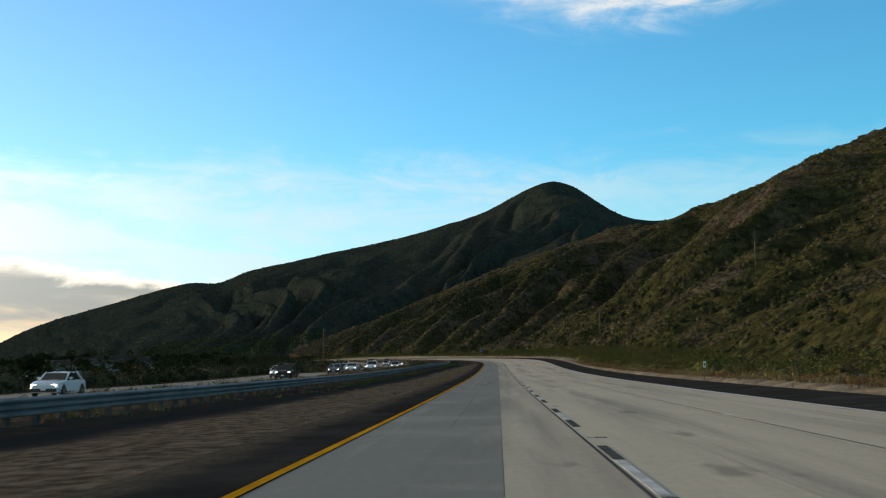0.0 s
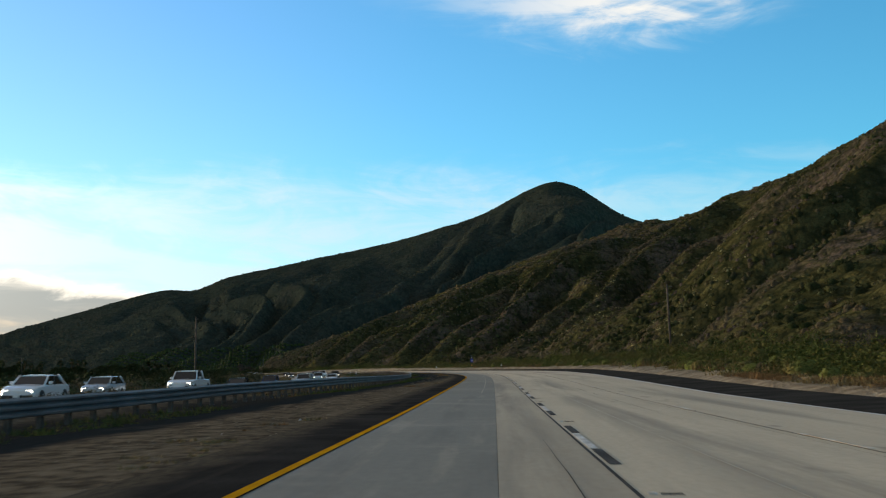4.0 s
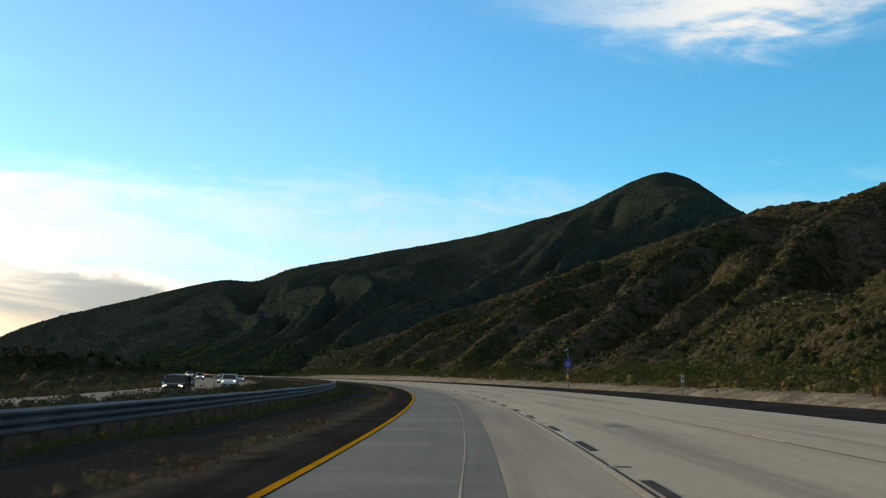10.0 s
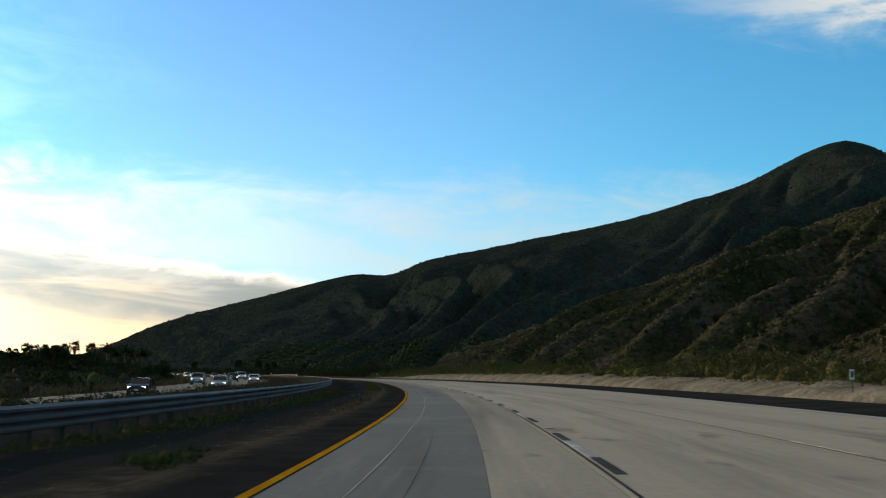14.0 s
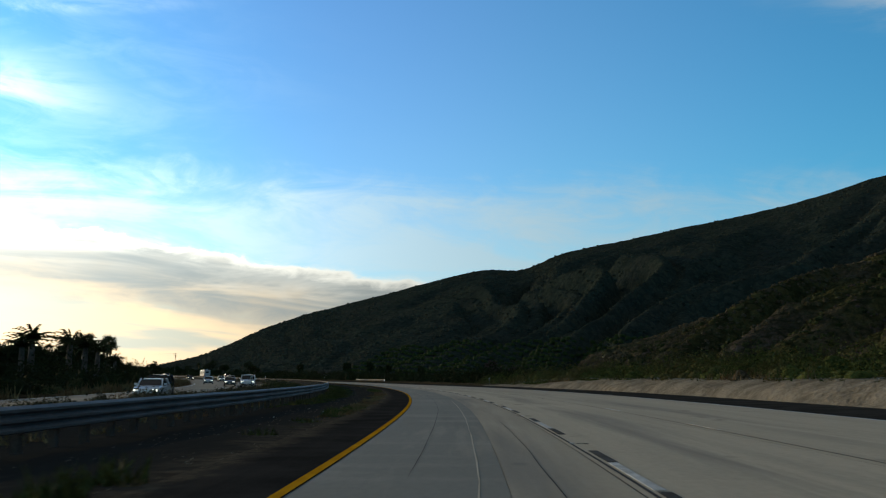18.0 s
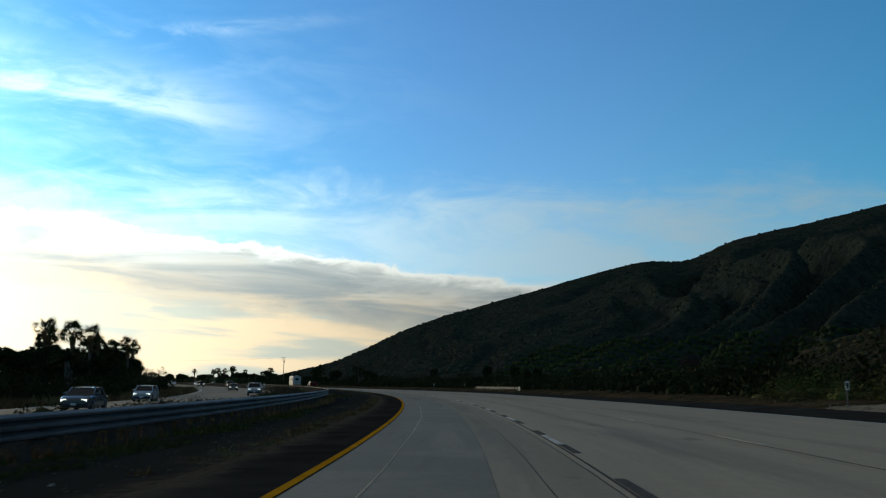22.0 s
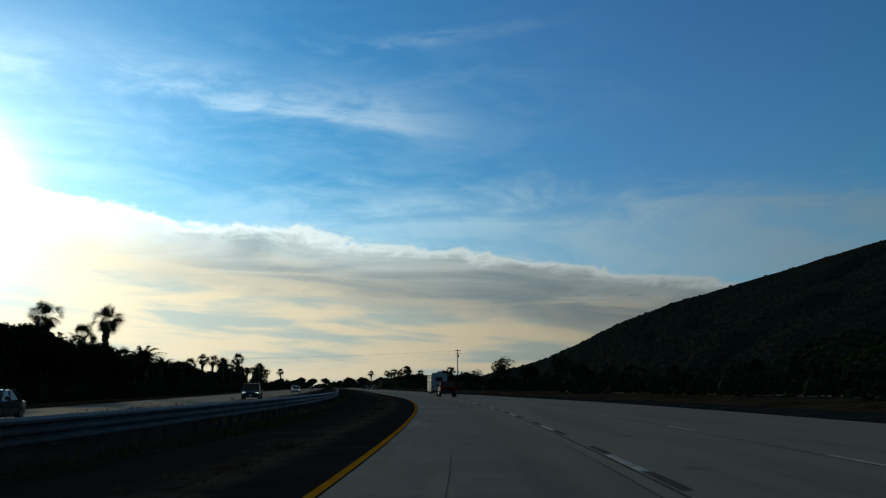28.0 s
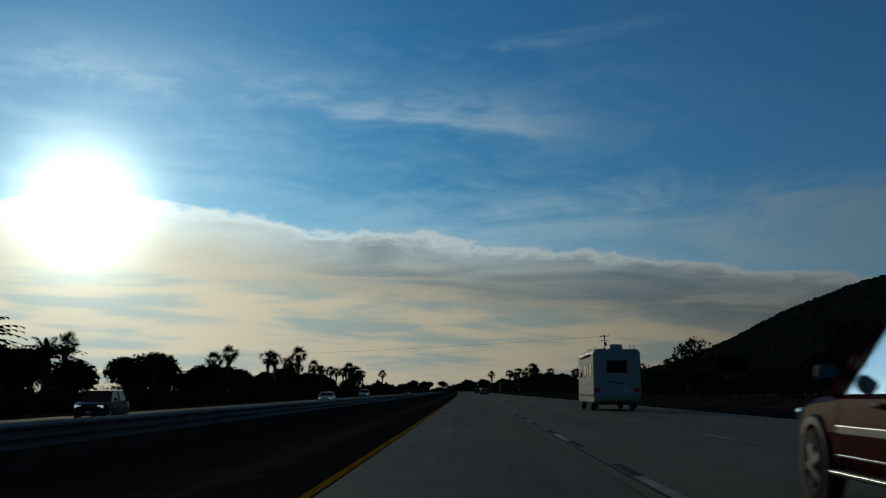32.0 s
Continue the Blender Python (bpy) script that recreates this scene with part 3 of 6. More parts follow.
# ---- the hills: slopes between a foot line and a crest line ----
def along(points, t):
    """Smooth curve through points at t in 0..1."""
    p = np.array(points, dtype=float)
    u = np.linspace(0, 1, len(p))
    out = []
    for k in range(p.shape[1]):
        m = np.gradient(p[:, k], u)
        i = np.clip(np.searchsorted(u, t, side="right") - 1, 0, len(u) - 2)
        h = u[i + 1] - u[i]
        q = (t - u[i]) / h
        out.append((2 * q ** 3 - 3 * q ** 2 + 1) * p[i, k] + (q ** 3 - 2 * q ** 2 + q) * h * m[i] + (-2 * q ** 3 + 3 * q ** 2) * p[i + 1, k] + (q ** 3 - q ** 2) * h * m[i + 1])
    return np.stack(out, -1)


HILLS = {}


def hill(name, foot, crest, nu, nv, label, bulge=0.75, spurs=12.0, depth=0.11, seed=3, slant=2.2, mat=HILL, off=1.45, rough=1.0, calm=1.0):
    t, v = np.linspace(0, 1, nu), np.linspace(-0.04, 1.35, nv)
    F, C = along(foot, t), along(crest, t)
    T, V = np.meshgrid(t, v, indexing="ij")
    x = F[:, None, 0] + (C[:, 0] - F[:, 0])[:, None] * V
    y = F[:, None, 1] + (C[:, 1] - F[:, 1])[:, None] * V
    vv = np.clip(V, 0, 1)
    H = C[:, 2][:, None]
    rise = np.where(V <= 1, vv ** bulge, 1 - (V - 1) * 1.3)
    warp = fbm(x * 0.006, y * 0.006, 3, seed, 0.4) * 3.2 + (V - 0.5) * 0.5 * fbm(T * 9, V * 2, 2, seed + 20)
    ridge = np.sin((1 - np.abs(((T * spurs + V * slant + warp) % 1.0) * 2 - 1)) * 1.45)
    ridge2 = np.sin((1 - np.abs(((T * spurs * 2.7 + warp * 2.1 + 0.37 + V * slant * 1.6) % 1.0) * 2 - 1)) * 1.45)
    shape = np.clip(vv * (1 - vv) ** 1.5 * 5.4, 0, 1)
    depth = depth * (0.5 + 1.0 * vnoise(x * 0.008, y * 0.008, seed + 5)) * np.interp(T, [0.0, 0.5, 0.72, 1.0], [1.0, 1.0, calm, calm * 0.7])
    z = H * rise + H * depth * shape * (ridge * 1.5 + ridge2 * 0.55 - off) * 1.6
    size = np.clip(H / 120.0, 0.1, 1.2)
    z += fbm(x * 0.02, y * 0.02, 4, seed + 40) * 12 * (0.35 + 0.65 * rough) * size * np.clip(V * 4, 0, 1) * np.where(V > 0.8, 0.4, 1.0)
    z += np.abs(fbm(x * 0.16, y * 0.16, 3, seed + 60)) * 2.6 * rough * np.clip(V * 8, 0, 1) + fbm(x * 0.06, y * 0.06, 3, seed + 70) * 5.0 * rough * size * np.clip(V * 5, 0, 1)
    z -= 1.5 + np.clip(-V * 40, 0, 1) * 3
    HILLS[name] = np.stack([x, y, z], -1)
    ob = new(name, mesh_of(name, np.stack([x, y, z], -1).reshape(-1, 3), sheet(None, nu, nv), mat, True))
    return tagged(ob, label, "hill", "", "structure")


NEAR_FOOT = [(34, 60), (33, 250), (29, 380), (21, 480), (5, 580), (-30, 680), (-75, 770), (-125, 860), (-160, 950), (-195, 1030)]
NEAR_CREST = [(260, 60, 75), (260, 360, 92), (240, 640, 129), (210, 860, 128), (145, 960, 111), (107, 1023, 112), (34, 1045, 90), (-39, 1055, 66), (-115, 1053, 36), (-185, 1048, 14)]
FAR_FOOT = [(420, 1100), (250, 1080), (150, 1080), (60, 1090), (-20, 1095), (-90, 1095), (-170, 1100), (-230, 1120), (-300, 1150), (-370, 1190), (-440, 1240), (-560, 1330), (-660, 1400), (-750, 1425)]
FAR_CREST = [(520, 1500, 200), (300, 1590, 185), (192, 1620, 192), (90, 1642, 250), (-14, 1652, 209), (-72, 1651, 192), (-156, 1695, 177), (-242, 1696, 161), (-361, 1669, 135), (-413, 1673, 118), (-473, 1680, 117), (-598, 1610, 77), (-630, 1590, 66), (-660, 1566, 52), (-690, 1541, 33), (-718, 1518, 19), (-785, 1470, 0)]
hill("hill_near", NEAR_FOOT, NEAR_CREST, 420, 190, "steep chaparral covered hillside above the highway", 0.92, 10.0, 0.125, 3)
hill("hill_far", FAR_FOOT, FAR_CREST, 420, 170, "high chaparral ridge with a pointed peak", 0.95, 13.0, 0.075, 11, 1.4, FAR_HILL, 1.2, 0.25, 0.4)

# ---- the paved road ----
# offsets that change along the road: its right edge, the median rail, the oncoming carriageway's inner edge, the dirt bank's height
EDGE = ([-200, 120, 270, 400, 520, 620, 850, 1000, 1150, 1700], [9.3, 9.3, 9.9, 10.5, 11.4, 12.3, 12.8, 11.5, 10.2, 9.6])
RAIL = ([-200, 120, 280, 420, 1700], [-12.4, -12.4, -9.4, -8.4, -8.4])
INNER = ([-200, 150, 450, 720, 1700], [-20.0, -20.0, -18.5, -15.0, -15.0])
NARROW = ([-200, 300, 430, 500, 545, 600, 1900], [0.0, 0.01, 0.12, 0.20, 0.18, 0.10, 0.10])      # the fast lane grows narrower
LANE = ([-200, 40, 195, 300, 380, 545, 610, 660, 715, 780, 960, 1900], [-0.03, -0.03, -0.05, 0.12, 0.06, 0.08, -0.02, 0.06, 0.26, 0.26, 0.18, 0.10])
BANK = ([-200, 250, 420, 500, 560, 640, 690, 1700], [0.45, 0.5, 0.65, 0.95, 1.25, 1.25, 0.4, 0.3])


def var(tab, s):
    return float(np.interp(s, tab[0], tab[1]))


END = 1900
strip("roadbed_filler", -190, END, 5, [(-2.27, -0.014), (9.0, -0.014)], FILLER, "dark joint filler between the concrete lanes", category="road")
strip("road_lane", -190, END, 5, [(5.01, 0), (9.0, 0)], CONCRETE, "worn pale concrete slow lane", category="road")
s_e = np.arange(-190, END + 1, 5.0)
v = np.stack([road(s_e, 9.0 + 0 * s_e), road(s_e, np.interp(s_e, *EDGE))], 1).reshape(-1, 3)
widen_l = np.stack([9.0 + 0 * s_e, np.interp(s_e, *EDGE)], 1)
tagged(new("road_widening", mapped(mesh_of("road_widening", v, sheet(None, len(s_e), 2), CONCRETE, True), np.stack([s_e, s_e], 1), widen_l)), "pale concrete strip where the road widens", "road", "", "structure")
strip("shoulder_left", -190, END, 5, [(-3.92, -0.016), (-3.4, -0.008), (-2.9, -0.002), (-2.282, 0.0045)], SHOULDER, "dark asphalt shoulder beside the yellow line", category="road", base=NARROW)
strip("shoulder_right", -190, END, 5, [(0.0, -0.004), (3.0, 0.16)], ASPHALT, "dark asphalt shoulder along the slow lane", category="road", base=EDGE)
strip("yellow_line", -190, END, 4, [(-2.42, 0.009), (-2.30, 0.009)], YELLOW, "worn yellow edge line beside the concrete", category="line", base=NARROW)
strip("white_line", -190, END, 4, [(-0.22, 0.006), (-0.08, 0.006)], WHITE_LINE, "white edge line along the shoulder", category="line", base=EDGE)
# the median: from the shoulder down to the ditch and up to the oncoming road
s_m = np.arange(-190, END + 1, 2.0)
prof = [(0.0, -0.03), (0.10, -0.06), (0.2, -0.14), (0.35, -0.30), (0.47, -0.42), (0.56, -0.40), (0.66, -0.34), (0.78, -0.12), (0.90, -0.08), (1.0, -0.52)]
L0, L1 = -3.68, np.interp(s_m, *INNER)
P = np.array(prof)
LL = L0 + (L1[:, None] - L0) * P[None, :, 0]
SS = np.broadcast_to(s_m[:, None], LL.shape)
mid = np.ones(len(P)); mid[[0, -1]] = 0.0
UU = P[None, :, 1] + 0.22 * fbm(SS * 0.4, LL * 0.7, 4, 31) * mid
v = road(SS, LL, UU).reshape(-1, 3)
tagged(new("median", mapped(mesh_of("median", v, sheet(None, len(s_m), len(P)), MEDIAN, True), SS, LL)), "bare gravelly median with dry weeds", "median", "", "structure")
strip("oncoming_road", -190, END, 5, [(-13.0, -0.66), (0.0, -0.5)], DULL_CONCRETE, "pale concrete carriageway of the oncoming traffic", category="road", base=INNER)
strip("verge_left", -190, END, 3, [(-32, -2.2), (-24, -1.0), (-19, -0.75), (-16, -0.8), (-13.0, -0.68)], VERGE, "dry weedy dirt verge", wobble=0.5, seed=4, base=INNER)
# from 700 m on, a darker material stands in for shadow on the verge
for part_name, v0, v1, v_mat, v_label in (("verge_right", -190, 700, DIRT, "sandy dirt bank beside the shoulder"), ("verge_far", 700, END, VERGE, "weedy verge beside the shoulder, dark colour for shadow")):
    strip(part_name, v0, v1, 2.0, [(3.0, 0.10), (3.25, 0.25), (3.6, 0.5), (4.3, 0.75), (5.2, 0.95), (6.6, 1.0), (8.6, 1.0), (11.5, 0.9), (16, 0.75), (24, -1.0)], v_mat, v_label, wobble=0.6, seed=9, base=EDGE, lift=BANK)

# ---- building kit ----
rng = np.random.default_rng(7)


def part(name, me, parent, label="", m=None):
    """One mesh (or bmesh with its material) as a part under a thing."""
    ob = new(name, me)
    ob.parent = parent
    if m is not None:
        ob.matrix_basis = m
    if label:
        ob["label"] = label
    return ob


def thing(name, label, category, m=None, group=""):
    ob = new(name)
    ob.empty_display_size = 0.3
    if m is not None:
        ob.matrix_basis = m
    return tagged(ob, label, category, group)


def box(sx, sy, sz, mat, bevel=0.0, at=(0, 0, 0), taper=1.0, name="box"):
    """A box with its base at z of at, optionally narrowing upwards, with bevelled edges."""
    bm = bmesh.new()
    bmesh.ops.create_cube(bm, size=1.0)
    for v in bm.verts:
        k = taper if v.co.z > 0 else 1.0
        v.co = Vector((v.co.x * sx * k, v.co.y * sy * k, (v.co.z + 0.5) * sz))
    if bevel:
        bmesh.ops.bevel(bm, geom=bm.edges[:], offset=bevel, segments=2, profile=0.5, affect="EDGES")
    bmesh.ops.translate(bm, verts=bm.verts, vec=at)
    me = bpy.data.meshes.new(name)
    bm.to_mesh(me)
    bm.free()
    me.materials.append(mat)
    return me


def tube(points, radii, mat, sides=7, name="tube", cap=True):
    """A tapered tube along points."""
    pts = [Vector(p) for p in points]
    verts, faces = [], []
    for i, p in enumerate(pts):
        d = (pts[min(i + 1, len(pts) - 1)] - pts[max(i - 1, 0)]).normalized()
        a = d.orthogonal().normalized()
        b = d.cross(a)
        for k in range(sides):
            q = 2 * math.pi * k / sides
            verts.append(p + (a * math.cos(q) + b * math.sin(q)) * radii[i])
    for i in range(len(pts) - 1):
        for k in range(sides):
            faces.append((i * sides + k, i * sides + (k + 1) % sides, (i + 1) * sides + (k + 1) % sides, (i + 1) * sides + k))
    if cap:
        faces.append(tuple(range(sides))[::-1])
        faces.append(tuple(range((len(pts) - 1) * sides, len(pts) * sides)))
    return mesh_of(name, verts, faces, mat, True)


def wheel_mesh(radius, width, mat, hole=0.0, name="tyre"):
    """A tyre or rim lying along x, with rounded shoulders, from a turned outline."""
    r0 = hole
    prof = [(-width / 2, r0), (-width / 2, radius * 0.86), (-width * 0.36, radius), (width * 0.36, radius), (width / 2, radius * 0.86), (width / 2, r0)]
    n, verts, faces = 18, [], []
    for k in range(n):
        q = 2 * math.pi * k / n
        for x, r in prof:
            verts.append((x, r * math.cos(q), r * math.sin(q)))
    m = len(prof)
    for k in range(n):
        for j in range(m - 1):
            faces.append((k * m + j, k * m + j + 1, ((k + 1) % n) * m + j + 1, ((k + 1) % n) * m + j))
    return mesh_of(name, verts, faces, mat, True)


def rim_mesh(radius, x, mat):
    """A five-spoke wheel face looking along -x."""
    bm = bmesh.new()
    for k in range(5):
        q = 2 * math.pi * k / 5
        c, s = math.cos(q), math.sin(q)
        pts = [(0.12, 0.10), (0.95, 0.20), (0.95, -0.20), (0.12, -0.10)]
        front = [bm.verts.new((x - 0.02 * (1 - a), radius * (a * c - b * s), radius * (a * s + b * c))) for a, b in pts]
        back = [bm.verts.new((x + 0.05, radius * (a * c - b * s), radius * (a * s + b * c))) for a, b in pts]
        bm.faces.new(front)
        for i in range(4):
            bm.faces.new((front[i], back[i], back[(i + 1) % 4], front[(i + 1) % 4]))
    n = 16
    for r0, r1, dx in ((0.90, 1.0, 0.0), (0.0, 0.2, -0.02)):
        ring = [[bm.verts.new((x + dx, radius * r * math.cos(2 * math.pi * k / n), radius * r * math.sin(2 * math.pi * k / n))) for k in range(n)] for r in (max(r0, 0.01), r1)]
        for k in range(n):
            bm.faces.new((ring[0][k], ring[0][(k + 1) % n], ring[1][(k + 1) % n], ring[1][k]))
    me = bpy.data.meshes.new("rim")
    bm.to_mesh(me)
    bm.free()
    me.materials.append(mat)
    return me


def card_arrays(centres, sizes, flat=0.0, single=False):
    """Many small leaf-shaped faces: a bent pair of triangles each, turned at random."""
    n = len(centres)
    a = rng.normal(size=(n, 3))
    a[:, 2] *= 1 - flat
    a /= np.linalg.norm(a, axis=1)[:, None] + 1e-9
    b = np.cross(a, rng.normal(size=(n, 3)))
    b /= np.linalg.norm(b, axis=1)[:, None] + 1e-9
    c = np.cross(a, b)
    sz = np.asarray(sizes)[:, None]
    if single:
        v = np.stack([centres - a * sz - b * sz * 0.5, centres + a * sz, centres - a * sz * 0.4 + b * sz * 0.7], 1).reshape(-1, 3)
        return v, np.arange(3 * n).reshape(-1, 3)
    v = np.stack([centres - a * sz, centres + b * sz * 0.55 + c * sz * 0.15, centres + a * sz, centres - b * sz * 0.55 + c * sz * 0.15], 1).reshape(-1, 3)
    i = np.arange(n)[:, None] * 4
    f = np.concatenate([i + np.array([[0, 1, 3]]), i + np.array([[1, 2, 3]])], 1).reshape(-1, 3)
    return v, f


def cards(centres, sizes, mat, name="leaves", flat=0.0):
    return mesh_of(name, *card_arrays(centres, sizes, flat), mat)


def clump_points(n, rx, ry, rz, lumps=6, hollow=0.5):
    """Points of an uneven crown: several overlapping shells."""
    c = rng.normal(size=(lumps, 3))
    c /= np.linalg.norm(c, axis=1)[:, None]
    c *= rng.uniform(0.30, 0.62, (lumps, 1))
    r = rng.uniform(0.30, 0.55, lumps)
    k = rng.integers(0, lumps, n)
    d = rng.normal(size=(n, 3))
    d /= np.linalg.norm(d, axis=1)[:, None]
    p = c[k] + d * (r[k] * rng.uniform(hollow, 1.0, n))[:, None]
    return p * np.array([rx, ry, rz])


# ---- plants ----
def tree_model(height, spread, leaf=TREE_LEAF, leaves=900, size=0.45, label="leafy roadside tree with a dense dark crown", open_crown=0.5):
    t = thing("tree", label, "tree")
    th = height * 0.45
    lean = rng.uniform(-0.06, 0.06, 2) * height
    part("trunk", tube([(0, 0, -0.4), (lean[0] * 0.3, lean[1] * 0.3, th * 0.5), (lean[0], lean[1], th)], [height * 0.035, height * 0.027, height * 0.018], BARK), t)
    for k in range(5):
        q = k * 1.26 + rng.uniform(-0.3, 0.3)
        e = (math.cos(q) * spread * 0.5 + lean[0], math.sin(q) * spread * 0.5 + lean[1], height * rng.uniform(0.6, 0.85))
        s0 = (lean[0] * 0.8, lean[1] * 0.8, th * rng.uniform(0.75, 0.98))
        mid = tuple((s0[i] + e[i]) / 2 + (0, 0, height * 0.05)[i] for i in range(3))
        part("limb", tube([s0, mid, e], [height * 0.014, height * 0.009, height * 0.004], BARK, 5), t)
    p = clump_points(leaves, spread, spread, height * 0.40, 9, open_crown) + np.array([lean[0], lean[1], height * 0.62])
    p[:, 2] = np.maximum(p[:, 2], height * 0.08)
    part("crown", mesh_of("crown", *card_arrays(p, rng.uniform(0.6, 1.3, leaves) * size * 1.1, 0.0, True), leaf), t)
    return t


def fan_palm_model(height, crown=2.45, label="tall fan palm with a shaggy crown against the sky"):
    t = thing("palm_tree", label, "palm tree")
    bend = rng.uniform(-0.25, 0.25, 2)
    part("trunk", tube([(0, 0, -0.4), (bend[0] * 0.4, bend[1] * 0.4, height * 0.5), (bend[0], bend[1], height - 0.6)], [0.34, 0.26, 0.22], BARK, 8), t)
    verts, faces = [], []
    top = Vector((bend[0], bend[1], height - 0.5))
    for k in range(34):
        q, up = rng.uniform(0, 6.283), rng.uniform(-0.85, 1.45)
        d = Vector((math.cos(q) * math.cos(up), math.sin(q) * math.cos(up), math.sin(up)))
        side = Vector((-math.sin(q), math.cos(q), 0))
        hub = top + d * crown * rng.uniform(0.30, 0.62)
        roll = rng.uniform(-1.3, 1.3)
        side = (side * math.cos(roll) + d.cross(side) * math.sin(roll)).normalized()
        i0 = len(verts)
        verts += [top, hub + side * 0.045, hub - side * 0.045]
        faces.append((i0, i0 + 1, i0 + 2))
        n = d.cross(side)
        for j in range(9):
            w = (j - 4) * 0.30
            ray_d = (d * math.cos(w) + side * math.sin(w)).normalized()
            tip = hub + ray_d * crown * (0.56 - 0.03 * abs(j - 4)) - Vector((0, 0, 0.08 + 0.05 * abs(j - 4)))
            wide = (side * math.cos(w) - d * math.sin(w)) * 0.075
            mid = hub + (tip - hub) * 0.5 + Vector((0, 0, 0.05))
            i = len(verts)
            verts += [hub, mid + wide, tip, mid - wide]
            faces += [(i, i + 1, i + 3), (i + 1, i + 2, i + 3)]
    part("crown", mesh_of("crown", verts, faces, PALM_LEAF), t)
    n = 220
    q, z = rng.uniform(0, 6.283, n), rng.uniform(0.4, 3.4, n)
    c = np.stack([bend[0] + np.cos(q) * (0.62 - 0.11 * z), bend[1] + np.sin(q) * (0.62 - 0.11 * z), height - z], 1)
    part("skirt", cards(c, np.full(n, 0.28), STRAW, "skirt"), t, "dead brown fronds below the crown")
    return t


def feather_palm_model(height, label="date palm with long arching fronds"):
    t = thing("palm_tree", label, "palm tree")
    part("trunk", tube([(0, 0, -0.4), (0.1, 0.05, height * 0.5), (0.15, 0.1, height - 1.5)], [0.42, 0.34, 0.30], BARK, 8), t)
    verts, faces = [], []
    top = Vector((0.15, 0.1, height - 1.5))
    for k in range(34):
        q, up = k * 2.4, rng.uniform(0.15, 1.45)
        L = rng.uniform(2.8, 3.8)
        prev = None
        for j in range(8):
            u = j / 7
            out = L * (u * math.cos(up) + 0.12 * u * u)
            z = L * (u * math.sin(up) * 0.95 - 0.5 * u * u)
            p = top + Vector((math.cos(q) * out, math.sin(q) * out, z))
            if prev is not None:
                side = Vector((-math.sin(q), math.cos(q), 0))
                for sgn in (-1, 1):
                    i = len(verts)
                    tip = (prev + p) / 2 + side * sgn * 0.55 * (1.1 - u) + Vector((math.cos(q) * 0.25, math.sin(q) * 0.25, -0.18))
                    verts += [prev, p, tip]
                    faces.append((i, i + 1, i + 2))
            prev = p
    part("crown", mesh_of("crown", verts, faces, PALM_LEAF), t)
    return t


def scatter_bushes(name, label, spots, mat, per=26, leaf=0.32, category="bushes", lumps=5, core=0.86, fine=False, plain=False):
    """A mass of shrubs that nobody could count: lumpy bodies with leaves on them. spots: rows of x, y, z, radius, height."""
    spots = np.asarray(spots, dtype=float)
    n = len(spots)
    rings = [-25, 5, 32, 60, 86] if fine else ([-50, 22, 70] if plain else [-20, 18, 52, 84])
    nu, nv = (9 if fine else (6 if plain else 7)), len(rings)
    A, E = np.meshgrid(np.arange(nu) * 2 * math.pi / nu, np.radians(rings), indexing="ij")
    D = np.stack([np.cos(A) * np.cos(E), np.sin(A) * np.cos(E), np.sin(E)], -1).reshape(-1, 3)
    leaves, bodies = [], []
    for _ in range(16):
        c = rng.normal(size=(lumps + 2, 3))
        c /= np.linalg.norm(c, axis=1)[:, None]
        lump = np.clip((D @ c.T).max(axis=1), 0, 1) ** 3
        bodies.append(D * (core * (0.66 + 0.42 * lump) * rng.uniform(0.9, 1.1, len(D)))[:, None])
        d = rng.normal(size=(per, 3))
        d /= np.linalg.norm(d, axis=1)[:, None]
        d[:, 2] = np.abs(d[:, 2]) * 1.1 - 0.15
        r = (0.66 + 0.42 * np.clip((d @ c.T).max(axis=1), 0, 1) ** 3) * rng.uniform(0.80, 1.12, per)
        leaves.append(d * r[:, None])
    k = rng.integers(0, 16, n)
    ang = rng.uniform(0, 6.283, n)

    def put(shapes):
        q = np.stack([shapes[i] for i in k])
        x = q[:, :, 0] * np.cos(ang)[:, None] - q[:, :, 1] * np.sin(ang)[:, None]
        y = q[:, :, 0] * np.sin(ang)[:, None] + q[:, :, 1] * np.cos(ang)[:, None]
        z = q[:, :, 2] * 0.78 + 0.18
        return np.stack([spots[:, None, 0] + x * spots[:, None, 3], spots[:, None, 1] + y * spots[:, None, 3], spots[:, None, 2] + z * spots[:, None, 4]], -1).reshape(-1, 3)

    sz = (rng.uniform(0.6, 1.3, (n, per)) * leaf * np.clip(spots[:, 3:4], 0.5, 4.0)).ravel()
    v, f = card_arrays(put(leaves), sz, 0.0, not fine)
    bv = put(bodies)
    a = np.arange(nu * nv).reshape(nu, nv)
    b = np.roll(a, -1, axis=0)
    quad = np.stack([a[:, :-1], b[:, :-1], b[:, 1:], a[:, 1:]], -1).reshape(-1, 4)
    quads = (quad[None] + (np.arange(n) * nu * nv)[:, None, None]).reshape(-1, 4) + len(v)
    me = mesh_of(name, np.concatenate([v, bv]), f.tolist() + quads.tolist(), mat)
    smooth = np.zeros(len(me.polygons), dtype=bool)
    smooth[len(f):] = True
    me.polygons.foreach_set("use_smooth", smooth)
    return tagged(new(name, me), label, category, "", "stuff")


